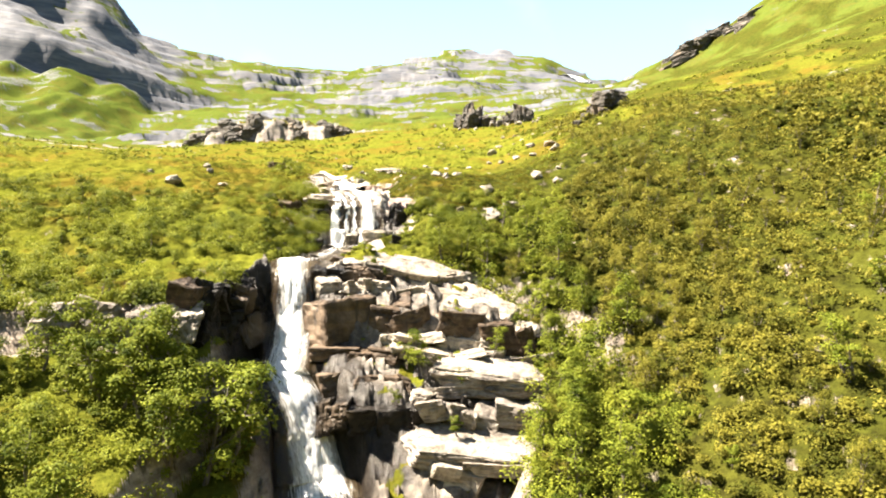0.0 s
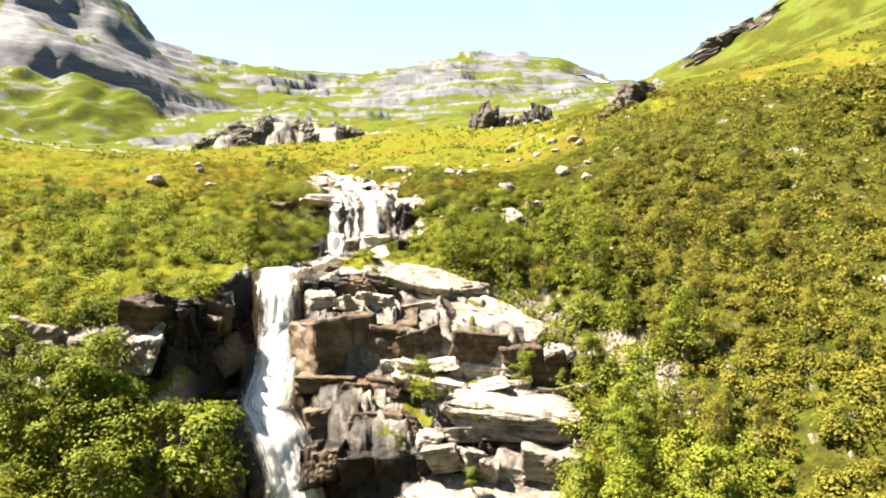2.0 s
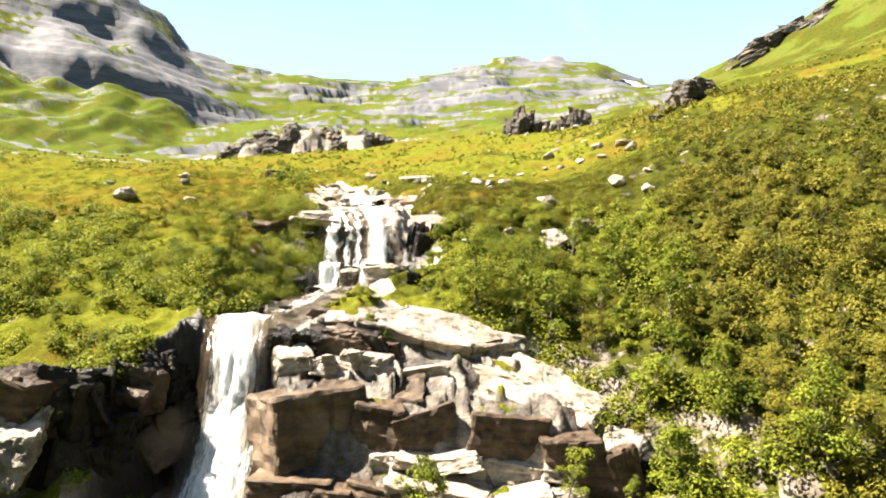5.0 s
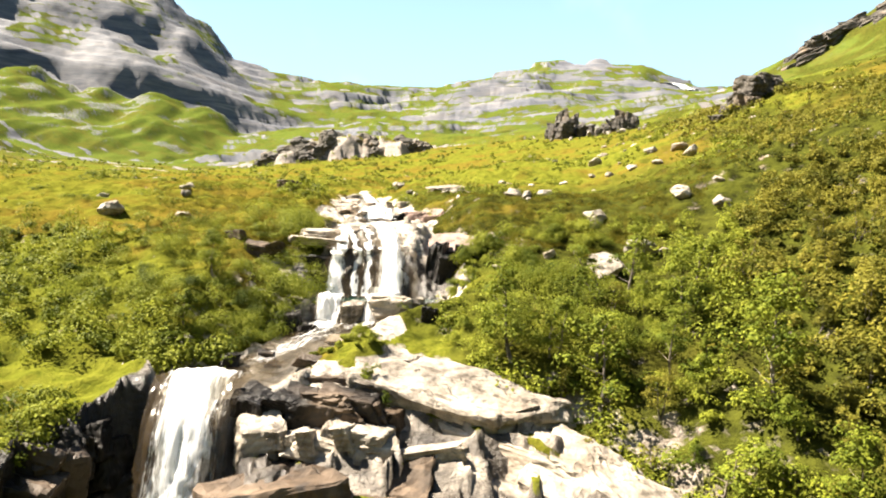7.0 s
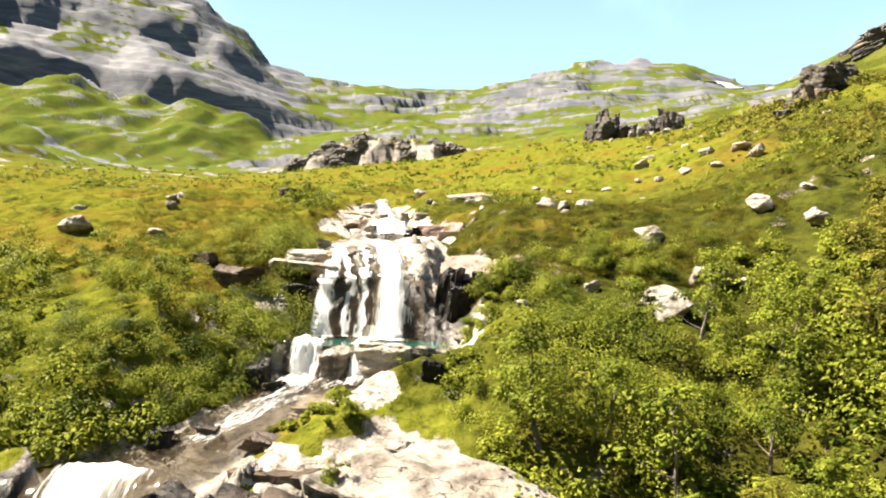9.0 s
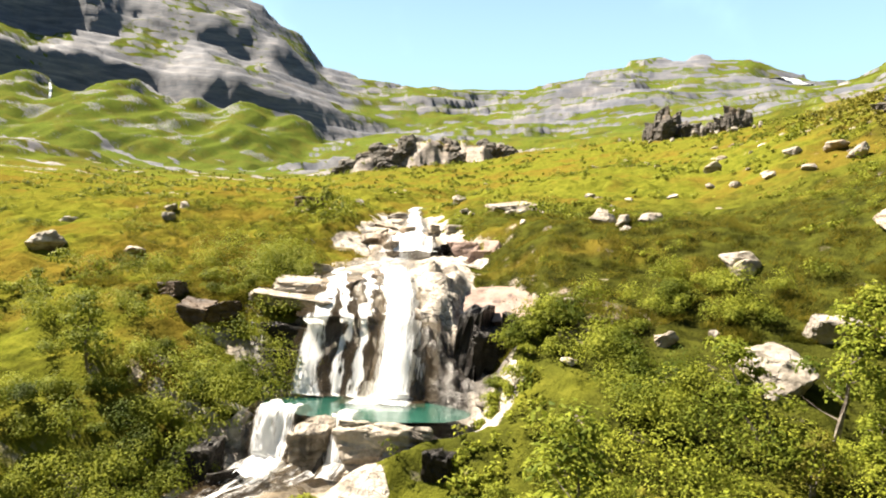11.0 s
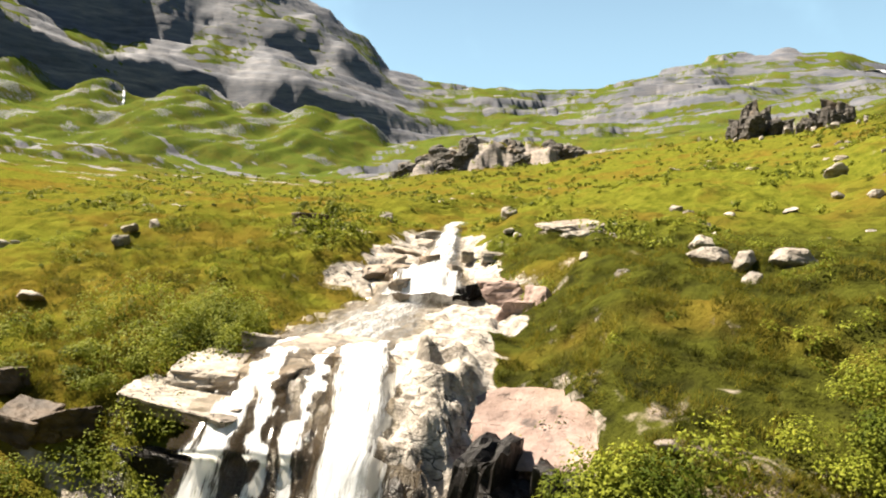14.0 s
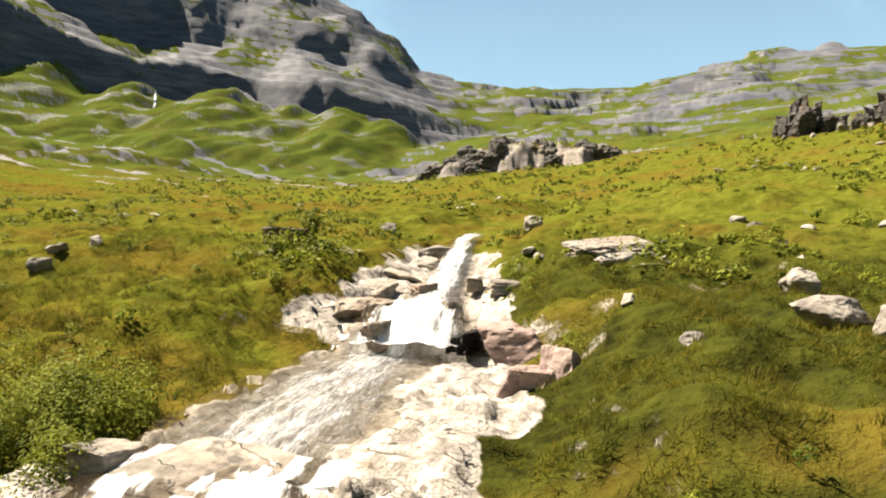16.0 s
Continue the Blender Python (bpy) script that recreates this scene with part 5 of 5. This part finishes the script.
while wood < 84:
    x, y = rng.uniform(-4, 30), rng.uniform(50, 92)
    if x < np.interp(y, STEPS_Y + [90, 97], STEPS_X + [1.0, 3.0]) + 2.4 or x > 0.62 * (y - 30) or any((x - a) ** 2 + (y - b) ** 2 < 3.2 for a, b in spots):
        continue
    spots.append((x, y))
    k = rng.choice([0, 2, 3] if x < 13 and rng.random() < 0.8 else [1, 4, 5])
    s = rng.uniform(0.7, 1.1) * (0.8 if y > 84 else 1.0)
    tagged(copy_thing(BIRCHES[k], pose(x, y, ground_z(x, y) - 0.1, rng.uniform(-5, 5), rng.uniform(-5, 5), rng.uniform(0, 360)) @ Matrix.Diagonal((s * 1.1, s * 1.1, s, 1))), OLIVE_TREE if k in (1, 4, 5) else GREEN_TREE, "tree", "hillside birches")
    wood += 1
for x, y, z, s in ((-29.2, 126.4, None, 1.0), (-27.6, 125.2, None, 0.6), (-31.4, 125.0, None, 0.4), (-3.4, 68.9, -11.6, 0.95), (-1.4, 67.4, -12.2, 0.8), (1.6, 66.0, -12.8, 0.7), (-7.6, 79.6, -3.4, 0.6), (-6.4, 78.6, -4.2, 0.45), (-5.4, 75.4, -6.2, 0.4), (4.4, 69.8, -10.9, 0.55), (1.2, 62.6, -16.0, 0.8), (-4.0, 65.0, -14.4, 0.7), (7.6, 69.6, -10.6, 0.6)):
    tree = copy_thing(BIRCHES[(3, 6, 0)[int(abs(10 * x)) % 3]], pose(x, y, ground_z(x, y) if z is None else z, 0, 0, 40 * x) @ Matrix.Diagonal((s, s, s, 1)))
    tagged(tree, "small bushy birch growing from the rock" if y < 100 else "lone young birch beside the stream", "tree", "ledge birches")


for x in np.arange(-33, -21, 1.5):
    y, k = float(cliff_line(x)) + rng.uniform(0.3, 1.0), rng.choice([0, 3, 6])
    s = rng.uniform(0.45, 0.7)
    tagged(copy_thing(BIRCHES[k], pose(x, y, ground_z(x, y) - 0.1, rng.uniform(4, 14), 0, 90 * x) @ Matrix.Diagonal((s * 1.2, s * 1.2, s, 1))), "low bushy birch leaning over the brow of the cliff", "tree", "hillside birches")
for x in np.arange(-37, -19, 1.9):
    y, k = 60.4 + rng.uniform(-1.6, 1.6) + 0.12 * (x + 20), rng.choice([0, 2, 3])
    s = rng.uniform(1.05, 1.35)
    tagged(copy_thing(BIRCHES[k], pose(x, y, ground_z(x, y) - 0.1, 0, 0, 70 * x) @ Matrix.Diagonal((s, s, s, 1))), GREEN_TREE, "tree", "hillside birches")


for x, y, top in ((-24.4, 60, 3.4), (-22.5, 60, 3.4), (-20.9, 60.5, 3.4), (-19.4, 61, 4.4), (-18.2, 61.5, 5.6), (-17.4, 62, 4.8), (-21.0, 56, 4.9), (-18.7, 56.4, 7.6), (-17.0, 57, 7.4), (-23.2, 57.2, 4.4), (-25.4, 58.0, 4.4), (-19.8, 58.6, 5.6)):
    k = int(10 * abs(x)) % 2 * 2
    s = top / (4.2, 5.0, 5.6)[k]
    tagged(copy_thing(BIRCHES[k], pose(x, y, ground_z(x, y) - 0.2, 0, 0, 55 * x) @ Matrix.Diagonal((s * 1.1, s * 1.1, s, 1))), GREEN_TREE, "tree", "hillside birches")


def bushes(x, y, rad, leaves, size, g, lobes=5):
    """Bushes of a few leafy lobes each, on the ground at x, y."""
    z = land(x, y)[0]
    n = len(x)
    a, k = g.uniform(0, 2 * np.pi, (n, lobes)), g.uniform(0.0, 0.75, (n, lobes))
    lr = rad[:, None] * g.uniform(0.42, 0.72, (n, lobes))
    lx, ly = x[:, None] + np.cos(a) * k * rad[:, None], y[:, None] + np.sin(a) * k * rad[:, None]
    lz = z[:, None] + rad[:, None] * g.uniform(0.2, 0.75, (n, lobes)) * (1.1 - 0.5 * k)
    who = np.repeat(np.arange(n), leaves)
    lobe = g.integers(lobes, size=len(who))
    d = g.normal(size=(len(who), 3))
    d[:, 2] = np.where(d[:, 2] < -0.2, -d[:, 2], d[:, 2])
    d /= np.linalg.norm(d, axis=1)[:, None]
    r = lr[who, lobe] * g.random(len(who)) ** 0.25
    c = np.stack([lx[who, lobe], ly[who, lobe], lz[who, lobe]], -1) + d * r[:, None]
    return leaf_cloud(c, d + np.array([0, 0, 0.3]), g.uniform(0.65, 1.25, len(who)) * size[who], g, 0.9)


def clear_of_stream(x, y, gap):
    ok = (np.abs(x - np.interp(y, STREAM_Y, STREAM_X)) - np.interp(y, STREAM_Y, STREAM_W) > gap) & (land(x, y)[1] < 0.3)
    for bx, by, bw in BOULDERS + BOULDERS_HIGH:
        ok &= np.hypot(x - bx, y - by + 0.5) > 0.75 * bw + 0.5
    return ok


def build_scrub():
    """Willow and birch bushes of the banks and woods, uncountable, one mesh."""
    g = np.random.default_rng(21)
    gx, gy = np.meshgrid(np.arange(-62, 124, 1.14), np.arange(44, 262, 1.14))
    x, y = gx.ravel() + g.uniform(-0.55, 0.55, gx.size), gy.ravel() + g.uniform(-0.55, 0.55, gx.size)
    seen = np.abs(x + 0.1 * y) < 0.72 * y
    keep = seen & (g.random(len(x)) < thicket(x, y) * np.where(y < 102, np.where(x > 11, 0.85, 0.55), 0.55) * np.where(x > 30, 0.8, 1.0)) & clear_of_stream(x, y, 0.9)
    x, y = x[keep], y[keep]
    # overhanging the left bank, the brow of the cliff and the mossy hump
    by, cx = np.arange(79.2, 97, 0.22), np.arange(-40, -20, 0.28)
    bx = np.interp(by, STREAM_Y, STREAM_X) - np.interp(by, STREAM_Y, STREAM_W) - g.uniform(0.8, 3.6, len(by))
    x = np.concatenate([x, bx, cx, -10.4 + g.normal(size=16) * 1.0, -3.9 + g.normal(size=12) * 0.7, -5.0 + g.normal(size=12) * 0.5])
    y = np.concatenate([y, by, cliff_line(cx) + g.uniform(0.2, 1.6, len(cx)), 84.4 + g.normal(size=16) * 0.7, 96.6 + g.normal(size=12) * 0.6, 94.8 + g.normal(size=12) * 0.8])
    # willows beside the pool and along the bank above the upper fall
    for mx, my, sx, sy, count in ((3.5, 95.5, 3.6, 2.8, 130), (-21.0, 103.5, 2.2, 2.6, 60), (-7.0, 124.5, 1.5, 1.6, 14), (-26.5, 122.0, 2.5, 3.5, 40)):
        ox, oy = mx + sx * g.normal(size=count), my + sy * g.normal(size=count)
        ok = clear_of_stream(ox, oy, 0.8) & (fbm(ox / 3, oy / 3, 2, 71) > -0.15)
        x, y = np.concatenate([x, ox[ok]]), np.concatenate([y, oy[ok]])
    wood = np.minimum(1, tree_chance(x, y))
    rad = g.uniform(0.55, 1.55, len(x)) * (0.75 + 0.6 * sm(-0.2, 0.3, fbm(x / 5, y / 5, 2, 66)) + 0.35 * wood)
    leaves = np.where((y < 103) & (x < 26), 190, np.where((x < 42) & (y < 150), 36, 20))
    size = np.where((y < 103) & (x < 26), 0.10, np.where((x < 42) & (y < 150), 0.14, 0.25)) * (0.8 + 0.25 * rad)
    close = (y > 84) & (y < 106) & (x > -30) & (x < 9)
    leaves, size = np.where(close, 640, leaves), np.where(close, 0.052 * (0.8 + 0.25 * rad), size)
    rad = np.where(np.hypot(x + 10.4, y - 84.6) < 3.2, 0.4 * rad, rad)
    rad = np.where(np.hypot(x + 4.4, y - 96.0) < 2.6, 0.6 * rad, rad)
    wooded = x + 3 * fbm(x / 6, y / 6, 2, 12) > np.interp(y, [60, 80, 95, 120], [16, 13, 14, 22])
    rad = np.where(wooded, 0.75 * rad, rad)
    for name, of, mat, label in (("scrub", ~wooded, SCRUB_LEAF, "dense green willow and birch scrub on both banks"), ("undergrowth", wooded, OLIVE_LEAF, "olive-brown undergrowth below the hillside birches")):
        v, q = bushes(x[of], y[of], rad[of], leaves[of], size[of], g)
        tagged(new(name, quads_mesh(name, v, q, mat, False)), label, name, kind="stuff")


def build_heath():
    """Low bilberry and dwarf willow on the open moor."""
    g = np.random.default_rng(22)
    n = 30000
    y = 88 + 260 * g.random(n) ** 1.7
    x = -4 + (g.random(n) - 0.54) * 1.5 * (y - 20)
    m = fbm(x / 9, y / 9, 3, 57)
    keep = (g.random(n) < 0.012 + 0.8 * sm(0.10, 0.34, m)) & (thicket(x, y) < 0.3) & clear_of_stream(x, y, 0.6)
    x, y = x[keep][:3400], y[keep][:3400]
    close = (y > 96) & (y < 126)
    rad = g.uniform(0.22, 0.62, len(x)) * (1 + 0.006 * np.clip(y - 100, 0, 250))
    v, q = bushes(x, y, rad, np.where(close, 64, 20), np.where(close, 0.058, 0.10 + 0.0012 * np.clip(y - 100, 0, 250)), g, 4)
    tagged(new("heath", quads_mesh("heath", v, q, SCRUB_LEAF, False)), "low bilberry and dwarf willow dotted over the moor", "heath", kind="stuff")


def build_grass():
    """Tufts of moor grass near the stream."""
    g = np.random.default_rng(33)
    n = 52000
    y = 97 + 30 * g.random(n) ** 1.5
    x = -10 + (g.random(n) - 0.5) * 1.35 * (y - 68)
    clump = grad_noise(x / 1.6, y / 1.6, 15) + 0.5 * grad_noise(x / 0.5, y / 0.5, 16) > -0.02
    x, y = x[clump], y[clump]
    h, bare = land(x, y)
    d = np.abs(x - np.interp(y, STREAM_Y, STREAM_X)) - np.interp(y, STREAM_Y, STREAM_W)
    keep = (bare < 0.3) & (d > 0.7)
    x, y, h = x[keep], y[keep], h[keep]
    k = 5
    who = np.repeat(np.arange(len(x)), k)
    base = np.stack([x, y, h], -1)[who] + g.normal(size=(len(who), 3)) * np.array([0.07, 0.07, 0.0])
    lean = g.normal(size=(len(who), 3)) * np.array([0.18, 0.18, 0]) + np.array([0.05, -0.03, 0])
    tall = g.uniform(0.14, 0.36, len(who))[:, None]
    a = g.uniform(0, 2 * np.pi, len(who))
    w = np.stack([np.cos(a), np.sin(a), 0 * a], -1) * 0.014
    v = np.stack([base - w, base + w, base + lean + np.array([0, 0, 1]) * tall], 1).reshape(-1, 3)
    tagged(new("moor_grass", quads_mesh("moor_grass", v, np.arange(len(v)).reshape(-1, 3), GRASS_LEAF, False)), "yellow-green tufted moor grass", "grass", kind="stuff")


build_scrub()
build_heath()
build_grass()

# ---- far things on the valley head ----
def draped(name, label, category, line, width, mat, lift=0.6):
    """A strip laid over the far hillside along a few points (x, y)."""
    p = np.array(line, float)
    t = np.linspace(0, len(p) - 1, 60)
    c = np.stack([np.interp(t, np.arange(len(p)), p[:, k]) for k in (0, 1)], -1)
    c += np.stack([1.5 * grad_noise(t * 1.7, 0 * t, 3), 0 * t], -1)
    side = np.gradient(c, axis=0)
    side = np.stack([side[:, 1], -side[:, 0]], -1)
    side /= np.linalg.norm(side, axis=1)[:, None]
    u = np.linspace(-1, 1, 7)
    w = width * (0.35 + 0.65 * np.sin(np.linspace(0.15, np.pi - 0.15, 60)) ** 0.7) * (1 + 0.5 * grad_noise(t * 2.3, 0 * t + 4, 5))
    xy = c[:, None, :] + side[:, None, :] * (u[None, :, None] * w[:, None, None])
    z = land(xy[..., 0].ravel(), xy[..., 1].ravel())[0] + lift
    v = np.concatenate([xy.reshape(-1, 2), z[:, None]], 1)
    tagged(new(name, quads_mesh(name, v, grid_quads(60, 7), mat)), label, category)


draped("snow_patch", "melting patch of old snow below the ridge", "snow", [(118, 842), (140, 838), (168, 846)], 6.0, SNOW, 1.2)
for pts in ([(-448, 488), (-432, 473), (-417, 458)],):
    draped("mountain_stream", "thin white stream falling down the distant hillside", "stream", pts, 0.8, SNOW, 0.5)
